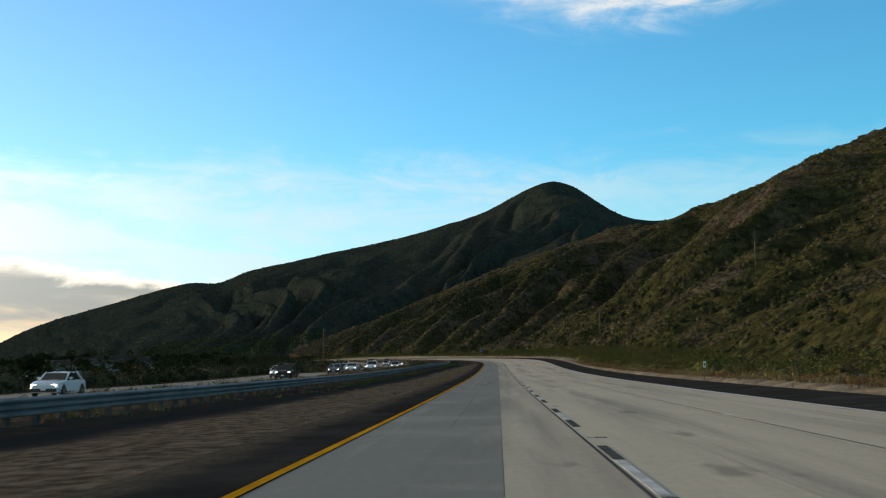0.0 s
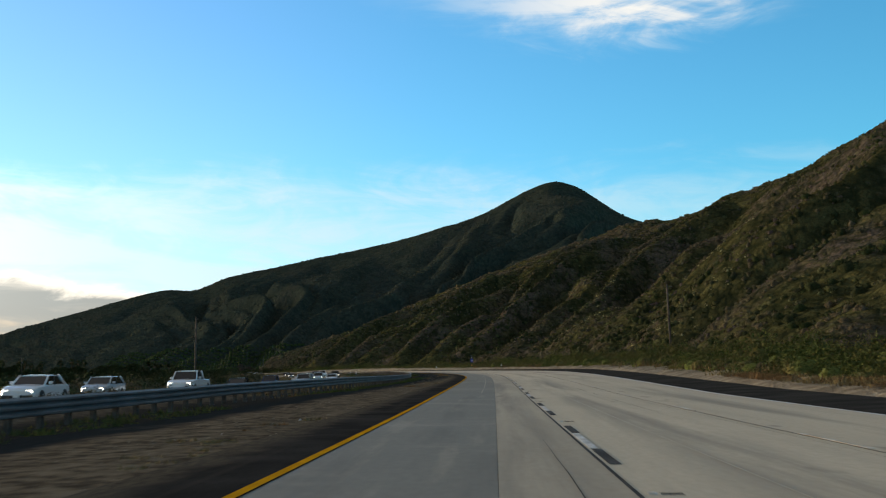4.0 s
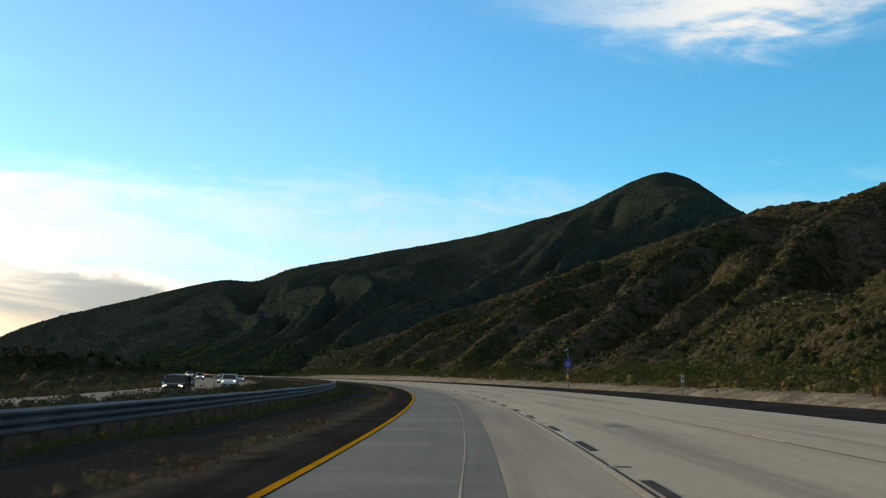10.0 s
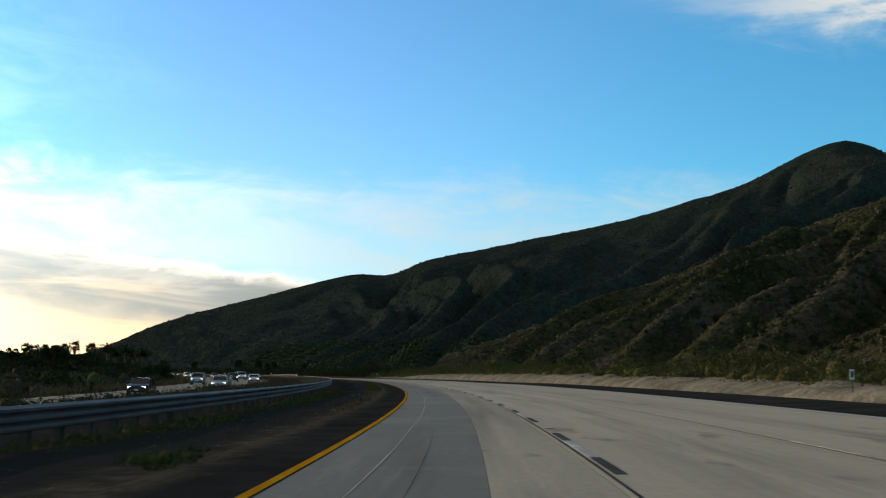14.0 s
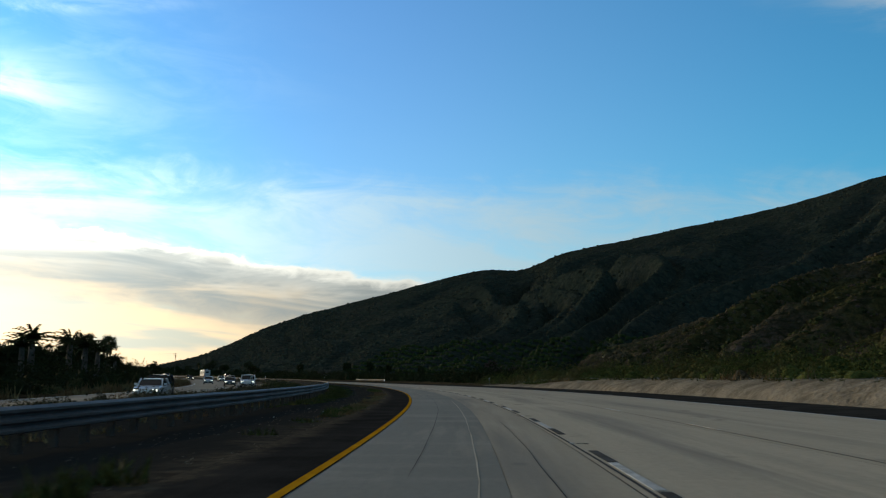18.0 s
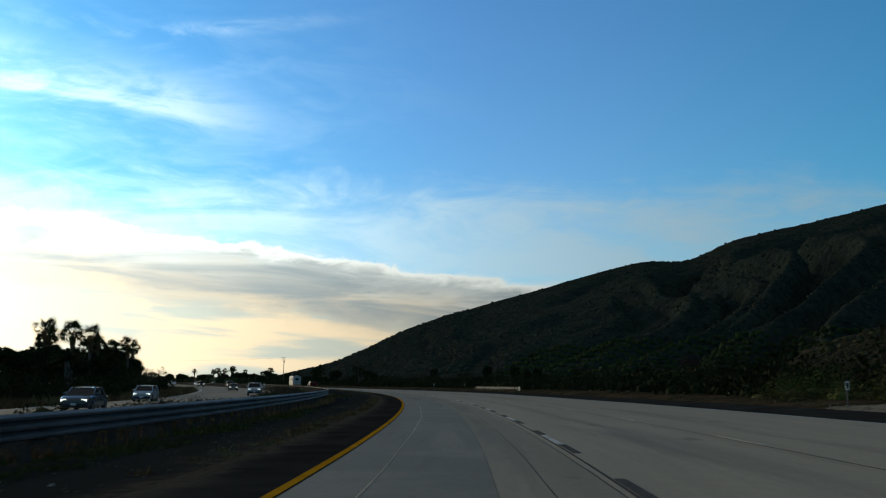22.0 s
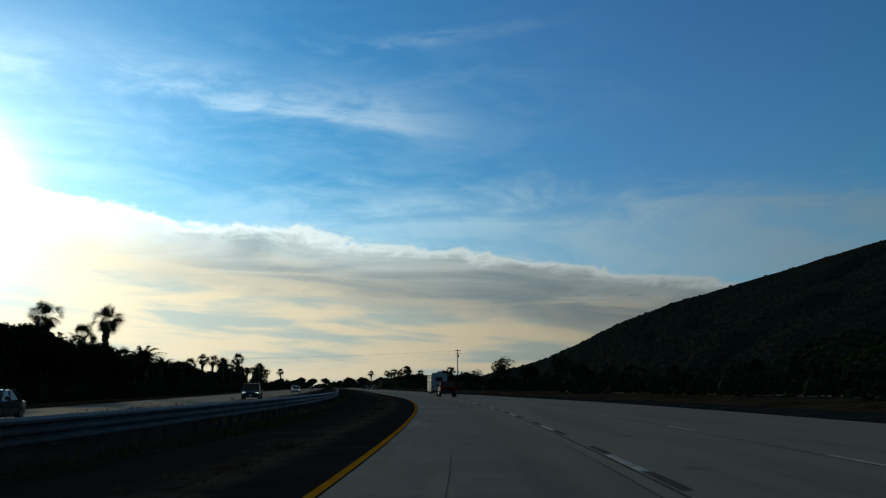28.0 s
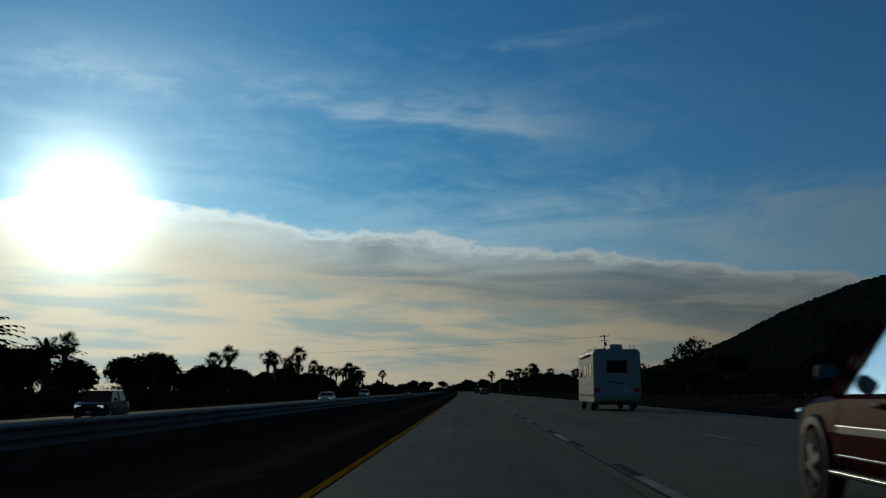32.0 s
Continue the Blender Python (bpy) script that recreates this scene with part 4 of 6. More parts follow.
def tufts(name, label, spots, mat, blades=14, category="grass"):
    """Dry grass: spots of x, y, z, radius, height."""
    spots = np.asarray(spots, dtype=float)
    n = len(spots)
    q, r = rng.uniform(0, 6.283, (n, blades)), np.sqrt(rng.uniform(0, 1, (n, blades)))
    base = np.stack([spots[:, None, 0] + np.cos(q) * r * spots[:, None, 3], spots[:, None, 1] + np.sin(q) * r * spots[:, None, 3], np.broadcast_to(spots[:, None, 2], q.shape) - 0.05], -1).reshape(-1, 3)
    h = (spots[:, None, 4] * rng.uniform(0.5, 1.1, q.shape)).ravel()
    w = rng.uniform(0, 6.283, n * blades)
    lean = rng.normal(0, 0.28, (n * blades, 2)) * h[:, None]
    side = np.stack([np.cos(w), np.sin(w), 0 * w], 1) * (0.02 + 0.05 * h)[:, None]
    tip = base + np.stack([lean[:, 0], lean[:, 1], h], 1)
    v = np.stack([base - side, base + side, tip], 1).reshape(-1, 3)
    return tagged(new(name, mesh_of(name, v, np.arange(len(v)).reshape(-1, 3), mat)), label, category, "", "stuff")

# ---- rail beside the median ----
def thrie(s0, s1, lat, up, step, mat, name="beam", tall=1.0):
    """A corrugated steel beam, as a thin folded section swept along the road. Its face is towards the driven lanes."""
    prof = [(0.0, 0.0), (0.075, 0.03), (0.075, 0.08), (0.0, 0.125), (0.0, 0.165), (0.075, 0.21), (0.075, 0.26), (0.0, 0.305), (0.0, 0.345), (0.075, 0.39), (0.075, 0.44), (0.0, 0.50)]
    prof = [(x, z * tall) for x, z in prof]
    full = [(x, z) for x, z in prof] + [(x - 0.012, z) for x, z in prof[::-1]]
    s = np.arange(s0, s1 + 0.01, step)
    P = np.array(full)
    S, X = np.meshgrid(s, P[:, 0], indexing="ij")
    L = lat(s)[:, None] + X
    U = up(s)[:, None] + P[None, :, 1]
    v = road(S, L, U).reshape(-1, 3)
    m = len(full)
    f = [(i * m + j, i * m + (j + 1) % m, (i + 1) * m + (j + 1) % m, (i + 1) * m + j) for i in range(len(s) - 1) for j in range(m)]
    return mesh_of(name, v, f, mat)


RAIL_UP = ([-200, 120, 205, 285, 420, 1900], [-0.14, -0.12, 0.03, -0.03, 0.06, 0.06])
rail = thing("guardrail", "galvanised corrugated steel guardrail on wooden posts along the median", "guardrail")
part("beam", thrie(-150, 1500, lambda s: np.interp(s, *RAIL), lambda s: np.interp(s, *RAIL_UP), 3.81, STEEL), rail, "weathered corrugated steel beam")
post_me = box(0.16, 0.20, 1.05, WOOD, 0.012, (0, 0, -0.62), name="post")
block_me = box(0.12, 0.16, 0.40, WOOD, 0.01, (0, 0, 0.0), name="block")
rest_v, rest_f = [], []
cube_f = [(0, 1, 3, 2), (4, 6, 7, 5), (0, 4, 5, 1), (2, 3, 7, 6), (0, 2, 6, 4), (1, 5, 7, 3)]
for k in range(-60, 780):
    s = k * 1.905
    if s < -110:
        continue
    lp, up = var(RAIL, s), var(RAIL_UP, s)
    if 8 < s < 430:
        m = road_pose(s, lp - 0.20, up)
        part("post", post_me, rail, "", m)
    else:
        i0 = len(rest_v)
        for dx in (-0.28, -0.12):
            for ds in (-0.1, 0.1):
                for dz in (-0.62, 0.43):
                    rest_v.append(road(s + ds, lp + dx, up + dz))
        rest_f += [tuple(i0 + q for q in f) for f in cube_f]
far_posts = part("post_row", mesh_of("post_row", rest_v, rest_f, WOOD), rail)
far_posts["kind"] = "stuff"

# short rail on the right, past the dirt bank
rail2 = thing("guardrail", "short pale guardrail with thin posts beside the shoulder", "guardrail")
part("beam", thrie(804, 836, lambda s: 17.6 + 0 * s, lambda s: 0.55 + 0 * s, 2.0, STEEL, "beam", 0.6), rail2, "sunlit steel beam")
for k in range(17):
    part("post", box(0.10, 0.12, 1.25, STEEL, 0.01, (0, 0, -0.45), name="post"), rail2, "", road_pose(804.3 + k * 1.95, 17.45, 0.0))
part("end_plate", box(0.08, 0.55, 0.55, WHITE_LINE, 0.02, (0, 0, 0.3), name="end_plate"), rail2, "pale end plate", road_pose(803.8, 17.6, 0.05))
part("foot_rail", box(0.06, 6.0, 0.10, STEEL, 0.01, (0, 3.0, 0.02), name="foot_rail"), rail2, "", road_pose(804, 17.65, 0.0))

# ---- lane lines ----
def dash_run(name, l, label, s_from, s_to, black=True, width=0.12, paint_mat=WORN_LINE):
    line = thing(name, label, "lane line")
    line["kind"] = "structure"
    white = box(width, 3.7, 0.008, paint_mat, 0, name="dash")
    dark1 = box(width * 1.15, 2.4, 0.007, TAR, 0, name="contrast_block")
    dark2 = box(width * 1.15, 2.6, 0.007, TAR, 0, name="contrast_block")
    dot = box(0.08, 0.09, 0.015, WORN_LINE, 0.004, name="marker")
    dot_m = box(0.20, 0.10, 0.007, TAR, 0, name="patch")
    k = math.ceil(s_from / 14.13)
    while k * 14.13 < s_to:
        s = k * 14.13 + 2.4
        d = var(LANE, s) if black else 0.0
        part("dash", white, line, "", road_pose(s + 9.5, l + d, 0.002))
        if black:
            part("contrast_block", dark1, line, "", road_pose(s + 12.7, l + d + 0.02, 0.002))
            part("contrast_block", dark2, line, "", road_pose(s + 6.2, l + d + 0.02, 0.002))
            if s < 620:
                part("marker", dot, line, "", road_pose(s + 1.7, l - 0.03, 0.002))
                part("patch", dot_m, line, "", road_pose(s + 1.7, l + 0.15, 0.002))
        k += 1



# fine cracks that wander along the lanes
def crack(s0, s1, l, sway, wide, mat, seed, label):
    s = np.arange(s0, s1, 0.8)
    mid = l + sway * fbm(s * 0.12, 0 * s + seed, 4, seed) * 2
    half = wide * (0.4 + vnoise(s * 0.9, 0 * s, seed + 3)) * np.clip(np.minimum(s - s0, s1 - s) / 3, 0.05, 1)
    v = np.stack([road(s, mid - half, 0.004), road(s, mid + half, 0.004)], 1).reshape(-1, 3)
    tagged(new("road_crack", mesh_of("road_crack", v, sheet(None, len(s), 2), mat)), label, "crack", "", "structure")


for k, (s0, s1, l) in enumerate(((20, 52, -0.9), (95, 140, 0.75), (150, 182, 4.2), (205, 260, -1.2), (240, 300, 6.6), (330, 372, 0.7), (388, 440, -0.8), (455, 492, 3.6), (512, 566, 0.55), (548, 610, -1.1), (640, 700, 0.6), (730, 770, 4.0), (790, 850, -0.9), (870, 930, 0.5), (955, 1010, 3.1))):
    crack(s0, s1, l, 0.045, 0.006, TAR, 20 + k, "thin dark crack wandering along the concrete lane")
for k, (s0, s1, l) in enumerate(((60, 110, -1.5), (170, 260, -0.55), (300, 395, -0.45), (420, 500, -1.3), (520, 590, -0.3), (600, 720, -1.4), (745, 830, -0.5))):
    crack(s0, s1, l, 0.05, 0.011, PALE_JOINT, 60 + k, "pale filled seam along the fast lane")


dash_run("lane_line_1", 1.44, "broken white lane line with black contrast blocks", 0, 1120)
strip("lane_seam_1", -40, 1300, 4, [(1.30, 0.005), (1.345, 0.005)], TAR, "dark ragged seam between the concrete lanes", category="seam", base=LANE)
strip("lane_seam_2", -40, 1300, 4, [(5.19, 0.005), (5.225, 0.005)], TAR, "thin dark crack beside the faint lane line", category="seam")
strip("pale_joint", -40, 430, 4, [(2.75, 0.004), (2.78, 0.004)], PALE_JOINT, "thin pale joint along the middle lane", category="seam")
dash_run("lane_line_2", 5.30, "faint broken white lane line", 0, 1120, False, 0.10, FAINT_LINE)

# ---- oncoming carriageway's markings and edge kerb ----
strip("oncoming_line", -190, END, 5, [(-0.75, -0.50), (-0.62, -0.50)], YELLOW, "yellow inner edge line of the oncoming road", category="line", base=INNER)
strip("oncoming_edge", -190, END, 5, [(-12.5, -0.63), (-12.36, -0.63)], WHITE_LINE, "white outer edge line of the oncoming road", category="line", base=INNER)


# ---- poles and wires ----
def utility_pole(x, y, z, height, arms=1, lean=0.0, label="weathered wooden utility pole with a crossarm", turn=0.0):
    t = thing("utility_pole", label, "utility pole", Matrix.Translation((x, y, z)) @ pose(0, 0, 0, 0, lean, turn))
    part("shaft", tube([(0, 0, -0.6), (0, 0, height * 0.5), (0, 0, height)], [0.19, 0.16, 0.12], WOOD, 8), t)
    for k in range(arms):
        part("crossarm", box(2.2, 0.11, 0.13, WOOD, 0.01, (0, 0, height - 0.45 - 1.1 * k), name="crossarm"), t)
        for dx in (-0.95, -0.45, 0.45, 0.95):
            part("insulator", tube([(dx, 0, height - 0.32 - 1.1 * k), (dx, 0, height - 0.12 - 1.1 * k)], [0.05, 0.035], WHITE_LINE, 6), t)
    if arms:
        part("transformer", tube([(0.3, 0.0, height - 2.6), (0.3, 0.0, height - 1.8)], [0.2, 0.2], STEEL, 8), t)
    return t


def wire(a, b, sag, label="thin overhead power line across the sky"):
    a, b = Vector(a), Vector(b)
    pts = [a.lerp(b, i / 24) - Vector((0, 0, sag * 4 * (i / 24) * (1 - i / 24))) for i in range(25)]
    ob = new("power_line", tube(pts, [0.007] * 25, BLACK, 4, "power_line"))
    return tagged(ob, label, "power line")


pr, pl = road(293.5, 30.5), road(289, -41.0)
utility_pole(float(pr[0]), float(pr[1]), 3.0, 10.0, 0, -1.2, "dark wooden pole standing among roadside brush")
utility_pole(float(pl[0]), float(pl[1]), -0.9, 10.2, 0, 1.0, "bare dark wooden pole beyond the oncoming road")
for pole_at, z, brackets in ((pl, -0.9 + 10.0, 2), (pr, 12.8, 2)):
    for k in range(2):
        arm = new("pole_bracket", box(0.5, 0.06, 0.06, STEEL, 0.01, name="pole_bracket"))
        arm.matrix_basis = Matrix.Translation((float(pole_at[0]) + 0.35, float(pole_at[1]), z - 0.2 - 1.3 * k))
        tagged(arm, "small steel bracket on a wooden pole", "bracket")
for dz in (0.0, -1.3):
    wire((float(pl[0]), float(pl[1]), 9.1 + dz), (float(pr[0]), float(pr[1]), 12.8 + dz), 0.7)
pw = road(292, 71.5)
utility_pole(float(pw[0]), float(pw[1]), 22.0, 10.0, 0, 0.0, "distant wooden pole on the hillside")
utility_pole(-438, 1083, -1.0, 14.0, 2, 0.0, "tall wooden utility pole with crossarm beside the highway", 40)
utility_pole(-498, 1035, -1.0, 10.5, 2, 0.0, "wooden utility pole with crossarms among the palms", 40)
utility_pole(-253, 717, -1.0, 12.0, 1, 0.0, "wooden utility pole behind the roadside trees", 20)
for k in range(3):
    wire((-438 + (k - 1) * 0.7, 1083 + (k - 1) * 0.6, 12.6), (-560 + (k - 1) * 0.7, 985 + (k - 1) * 0.6, 11.0), 1.6)
wire((-438, 1083, 11.8), (-498, 1035, 9.0), 0.9)
wire((-498, 1035, 9.4), (-760, 1240, 9.0), 2.5)

# ---- call box and markers ----
cb = thing("call_box", "roadside emergency call box with blue sign and solar panel", "call box", road_pose(404.5, 13.1, 0.1) @ Matrix.Scale(0.76, 4))
part("post", tube([(0, 0, -0.5), (0, 0, 4.9)], [0.055, 0.055], STEEL, 8), cb)
BLUE = paint(0.012, 0.035, 0.30, 0.5)
part("sign_panel", box(0.86, 0.03, 1.12, BLUE, 0.012, (0.0, -0.08, 2.55), name="sign_panel"), cb, "blue sign with white lettering")
part("top_panel", box(0.30, 0.03, 0.28, BLUE, 0.01, (0.0, -0.08, 3.98), name="top_panel"), cb, "small blue plate")
for k in range(2):
    part("plate_bar", box(0.2, 0.006, 0.03, WHITE_LINE, 0, (0, -0.102, 4.06 + 0.08 * k), name="plate_bar"), cb)
for text, z in (("CALL", 3.12), ("BOX", 2.78)):
    cu = bpy.data.curves.new("lettering", "FONT")
    cu.body, cu.size, cu.align_x, cu.extrude = text, 0.27, "CENTER", 0.003
    cu.materials.append(WHITE_LINE)
    part("lettering", cu, cb, "", pose(0.0, -0.10, z, 90, 0, 0))
part("phone_housing", box(0.24, 0.24, 0.50, AMBER, 0.03, (-0.06, -0.16, 1.25), name="phone_housing"), cb, "yellow phone box on the post")
part("solar_panel", box(0.62, 0.42, 0.03, TINTED, 0.005, (-0.22, 0, 0), name="solar_panel"), cb, "", pose(0.0, 0, 4.85, 0, -32, 0))
part("base_plate", box(0.4, 0.4, 0.12, CONCRETE, 0.02, (0, 0, -0.08), name="base_plate"), cb)


def paddle(s, l, label="small white reflector marker on a thin post", face=WHITE_LINE, h=1.25):
    t = thing("marker_post", label, "marker post", road_pose(s, l, 0.05), "marker posts along the road")
    part("post", box(0.06, 0.03, h + 0.3, STEEL, 0.004, (0, 0, -0.35), name="post"), t)
    part("reflector", box(0.17, 0.02, 0.38, face, 0.006, (0, -0.03, h - 0.36), name="reflector"), t, "white reflector face")
    part("number_bar", box(0.09, 0.006, 0.22, TAR, 0, (0, -0.043, h - 0.28), name="number_bar"), t)
    return t


for s, l in ((366, 13.3), (72, 12.9), (460, 14.4), (700, 16.4), (870, 16.5)):
    paddle(s, l)
for s in (132, 240, 318, 395, 520, 640, 760):
    paddle(s, var(INNER, s) + 0.8, "slender white delineator beside the oncoming road", h=1.0)

# ---- the concrete slabs of the driven lanes, joints between them ----
SLAB = 4.57
lane_root = thing("road_lanes", "pale worn concrete lanes cast in slabs", "road")
lane_root["kind"] = "structure"
columns = ((-2.28, 0.02, OLD_CONCRETE, OLD_CONCRETE), (0.026, 1.285, DARKER_CONCRETE, DARKER_CONCRETE), (1.305, 5.0, CONCRETE, CONCRETE))
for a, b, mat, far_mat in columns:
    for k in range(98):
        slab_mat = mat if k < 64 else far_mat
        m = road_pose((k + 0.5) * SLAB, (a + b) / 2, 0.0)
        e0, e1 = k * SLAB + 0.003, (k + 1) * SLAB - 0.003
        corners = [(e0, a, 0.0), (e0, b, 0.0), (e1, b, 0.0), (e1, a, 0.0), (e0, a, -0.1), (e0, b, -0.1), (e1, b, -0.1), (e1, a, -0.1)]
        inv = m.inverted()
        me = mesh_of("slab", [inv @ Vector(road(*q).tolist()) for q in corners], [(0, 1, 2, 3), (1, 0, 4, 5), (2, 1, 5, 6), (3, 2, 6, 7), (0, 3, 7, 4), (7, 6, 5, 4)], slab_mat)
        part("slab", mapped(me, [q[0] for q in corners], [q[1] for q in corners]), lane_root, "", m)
    v, f, us, ul = [], [], [], []
    for k in list(range(98, 410)):
        i = len(v)
        for s, l in ((k * SLAB + 0.003, a), (k * SLAB + 0.003, b), ((k + 1) * SLAB - 0.003, b), ((k + 1) * SLAB - 0.003, a)):
            v.append(road(s, l, 0.0))
            us.append(s)
            ul.append(l)
        f.append((i, i + 1, i + 2, i + 3))
    back = [(q * SLAB + e, l_) for q in range(-40, 0) for e, l_ in ((0.003, a), (0.003, b), (SLAB - 0.003, b), (SLAB - 0.003, a))]
    rear = mapped(mesh_of("rear_slabs", [road(s, l) for s, l in back], np.arange(160).reshape(-1, 4), mat), [q[0] for q in back], [q[1] for q in back])
    part("rear_slabs", rear, lane_root)["kind"] = "stuff"
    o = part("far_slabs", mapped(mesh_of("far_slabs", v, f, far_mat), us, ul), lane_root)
    o["kind"] = "stuff"

# ---- plants along the road ----
def ground_z(s, l):
    """Height of the land beside the road, rough."""
    inner = var(INNER, s)
    if l > 0:
        return float(road(s, min(l, 13.0))[2]) + var(BANK, s) * (0.95 if l < var(EDGE, s) + 14 else 0.6)
    if l > inner:
        return float(road(s, l, np.interp((l - L0) / (inner - L0), P[:, 0], P[:, 1]))[2]) - 0.02
    if l > inner - 24:
        return float(road(s, l, -0.75)[2])
    return float(road(s, 0.0)[2]) - 1.2 if l > -60 else -1.4


def at_road(s, l, z=None):
    p = road(s, l)
    return float(p[0]), float(p[1]), (ground_z(s, l) if z is None else z)


def spread(n, s0, s1, l0, l1, r, h, edge=None, keep=0.45, scale=0.03, seed=70, z=None, sink=0.15):
    """Random spots between two distances and offsets, thinned by patchy noise. edge: an offset table to add."""
    out = []
    S, L = rng.uniform(s0, s1, n), rng.uniform(l0, l1, n)
    if edge is not None:
        L = L + np.interp(S, edge[0], edge[1])
    ok = vnoise(S * scale, L * scale * 3, seed) > keep
    for s, l in zip(S[ok], L[ok]):
        x, y, gz = at_road(s, l, z)
        k = rng.uniform(0.6, 1.25)
        out.append((x, y, gz - sink, rng.uniform(*r) * k, rng.uniform(*h) * k))
    return out


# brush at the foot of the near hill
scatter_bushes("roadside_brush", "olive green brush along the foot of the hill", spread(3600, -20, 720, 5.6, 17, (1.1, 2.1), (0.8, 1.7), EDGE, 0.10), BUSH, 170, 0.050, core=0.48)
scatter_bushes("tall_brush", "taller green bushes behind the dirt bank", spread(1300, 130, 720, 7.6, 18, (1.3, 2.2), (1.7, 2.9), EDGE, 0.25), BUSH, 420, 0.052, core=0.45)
scatter_bushes("low_brush", "low dusty shrubs on the dirt bank", spread(700, 0, 640, 5.6, 9.5, (0.4, 0.9), (0.4, 0.9), EDGE, 0.5), CHAPARRAL, 26, 0.14)
tufts("bank_straw", "low dry straw grass on the dirt bank", spread(2600, 10, 190, 3.6, 7.0, (0.4, 0.9), (0.12, 0.32), EDGE, 0.30, sink=-0.02), STRAW, 22)
tufts("bank_grass", "dry reddish grass at the edge of the dirt bank", spread(1700, 0, 680, 5.0, 9.0, (0.3, 0.6), (0.35, 0.8), EDGE, 0.45, sink=-0.02), STRAW, 12)
# median weeds
tufts("shoulder_grass", "dry pale grass along the edge of the shoulder", spread(2400, 270, 1000, -4.5, -3.72, (0.12, 0.3), (0.06, 0.17), None, 0.40, 0.05, 12, None, sink=-0.02) + spread(900, 40, 300, -5.6, -3.85, (0.12, 0.3), (0.04, 0.12), None, 0.5, 0.05, 13, None, sink=-0.02), STRAW, 26)
tufts("median_weeds", "green weeds along the foot of the guardrail", spread(5200, 60, 1000, -0.6, 2.2, (0.3, 0.6), (0.08, 0.24), RAIL, 0.40, 0.04, 21, sink=-0.02), WEED, 22)
tufts("median_straw", "dry grass between guardrail and oncoming road", spread(3000, 20, 1000, 1.2, 7.5, (0.3, 0.7), (0.15, 0.38), INNER, 0.40, 0.03, 25, sink=-0.02), STRAW, 22)
tufts("shoulder_clumps", "tall yellow green grass clumps at the edge of the shoulder", spread(340, 360, 640, -4.6, -3.9, (0.2, 0.4), (0.12, 0.26), None, 0.66, 0.06, 16, None, sink=-0.02) + spread(70, 498, 548, -4.6, -3.9, (0.2, 0.4), (0.16, 0.36), None, 0.2, 0.06, 17, None, sink=-0.02), WEED, 46)
tufts("first_weeds", "sparse dry tufts on the gravel median", spread(500, 0, 330, -11.5, -6.5, (0.2, 0.5), (0.1, 0.3), None, 0.62, 0.05, 33, sink=-0.02), STRAW, 12)
scatter_bushes("median_scrub", "low dry scrub between guardrail and oncoming road", spread(1500, 40, 900, 0.8, 4.2, (0.35, 0.8), (0.3, 0.7), INNER, 0.42, 0.03, 27) + spread(2400, 215, 860, 0.9, 4.4, (0.4, 0.9), (0.4, 0.85), INNER, 0.22, 0.03, 28), CHAPARRAL, 60, 0.08, core=0.5)
# loose stones and litter on the median
def pebbles(name, label, n, s0, s1, l0, l1, size, mat):
    S, L = rng.uniform(s0, s1, n), rng.uniform(l0, l1, n)
    base = np.array([at_road(s, l) for s, l in zip(S, L)]) + (0, 0, 0.03)
    r = rng.uniform(size[0], size[1], (n, 1, 1))
    tet = np.array([(1, 0, -0.5), (-0.6, 0.9, -0.5), (-0.5, -0.8, -0.5), (0.1, 0.1, 0.75)])
    v = base[:, None, :] + tet[None] * r * rng.uniform(0.6, 1.3, (n, 4, 3))
    f = (np.array([(0, 1, 3), (1, 2, 3), (2, 0, 3)])[None] + (np.arange(n) * 4)[:, None, None]).reshape(-1, 3)
    tagged(new(name, mesh_of(name, v.reshape(-1, 3), f, mat)), label, "stones", "", "stuff")


pebbles("gravel_stones", "loose pale stones scattered over the median", 6200, 10, 720, -6.8, -3.75, (0.006, 0.022), DIRT)
pebbles("litter", "small pale scraps of litter on the median", 46, 20, 900, -7.6, -3.7, (0.02, 0.05), WORN_LINE)
pebbles("bank_stones", "loose stones along the foot of the dirt bank", 2600, 10, 700, 12.6, 16.0, (0.02, 0.06), DIRT)
# verge beyond the oncoming road
tufts("verge_grass", "rust coloured dry grass beyond the oncoming road", spread(1600, 235, 900, -17, -13.6, (0.4, 0.8), (0.5, 1.1), INNER, 0.2, 0.03, 29, sink=-0.02), STRAW, 14)
scatter_bushes("verge_brush", "dark brush beyond the oncoming road", spread(2000, 20, 660, -42, -17.5, (1.0, 2.2), (1.2, 2.6), INNER, 0.16, 0.03, 41), CHAPARRAL, 90, 0.065, core=0.66)
scatter_bushes("verge_thicket", "dark green thicket beyond the oncoming road", spread(900, 40, 640, -46, -16.5, (1.4, 2.6), (1.6, 3.2), INNER, 0.30, 0.025, 42), TREE_LEAF, 220, 0.075, core=0.32)
scatter_bushes("belt_brush", "dense dark undergrowth below the palms", spread(1500, 590, 1420, -46, -20, (1.6, 2.9), (3.0, 5.2), INNER, 0.06, 0.03, 43), TREE_LEAF, 170, 0.075, core=0.42)
scatter_bushes("belt_hedge", "tall dark hedge closing the view behind the roadside trees", spread(520, 600, 1480, -84, -66, (2.6, 4.0), (3.6, 5.6), None, -1, 0.03, 44) + spread(300, 1080, 1880, 60, 76, (2.6, 4.0), (3.0, 4.6), None, -1, 0.03, 45), TREE_LEAF, 90, 0.09, core=0.7)
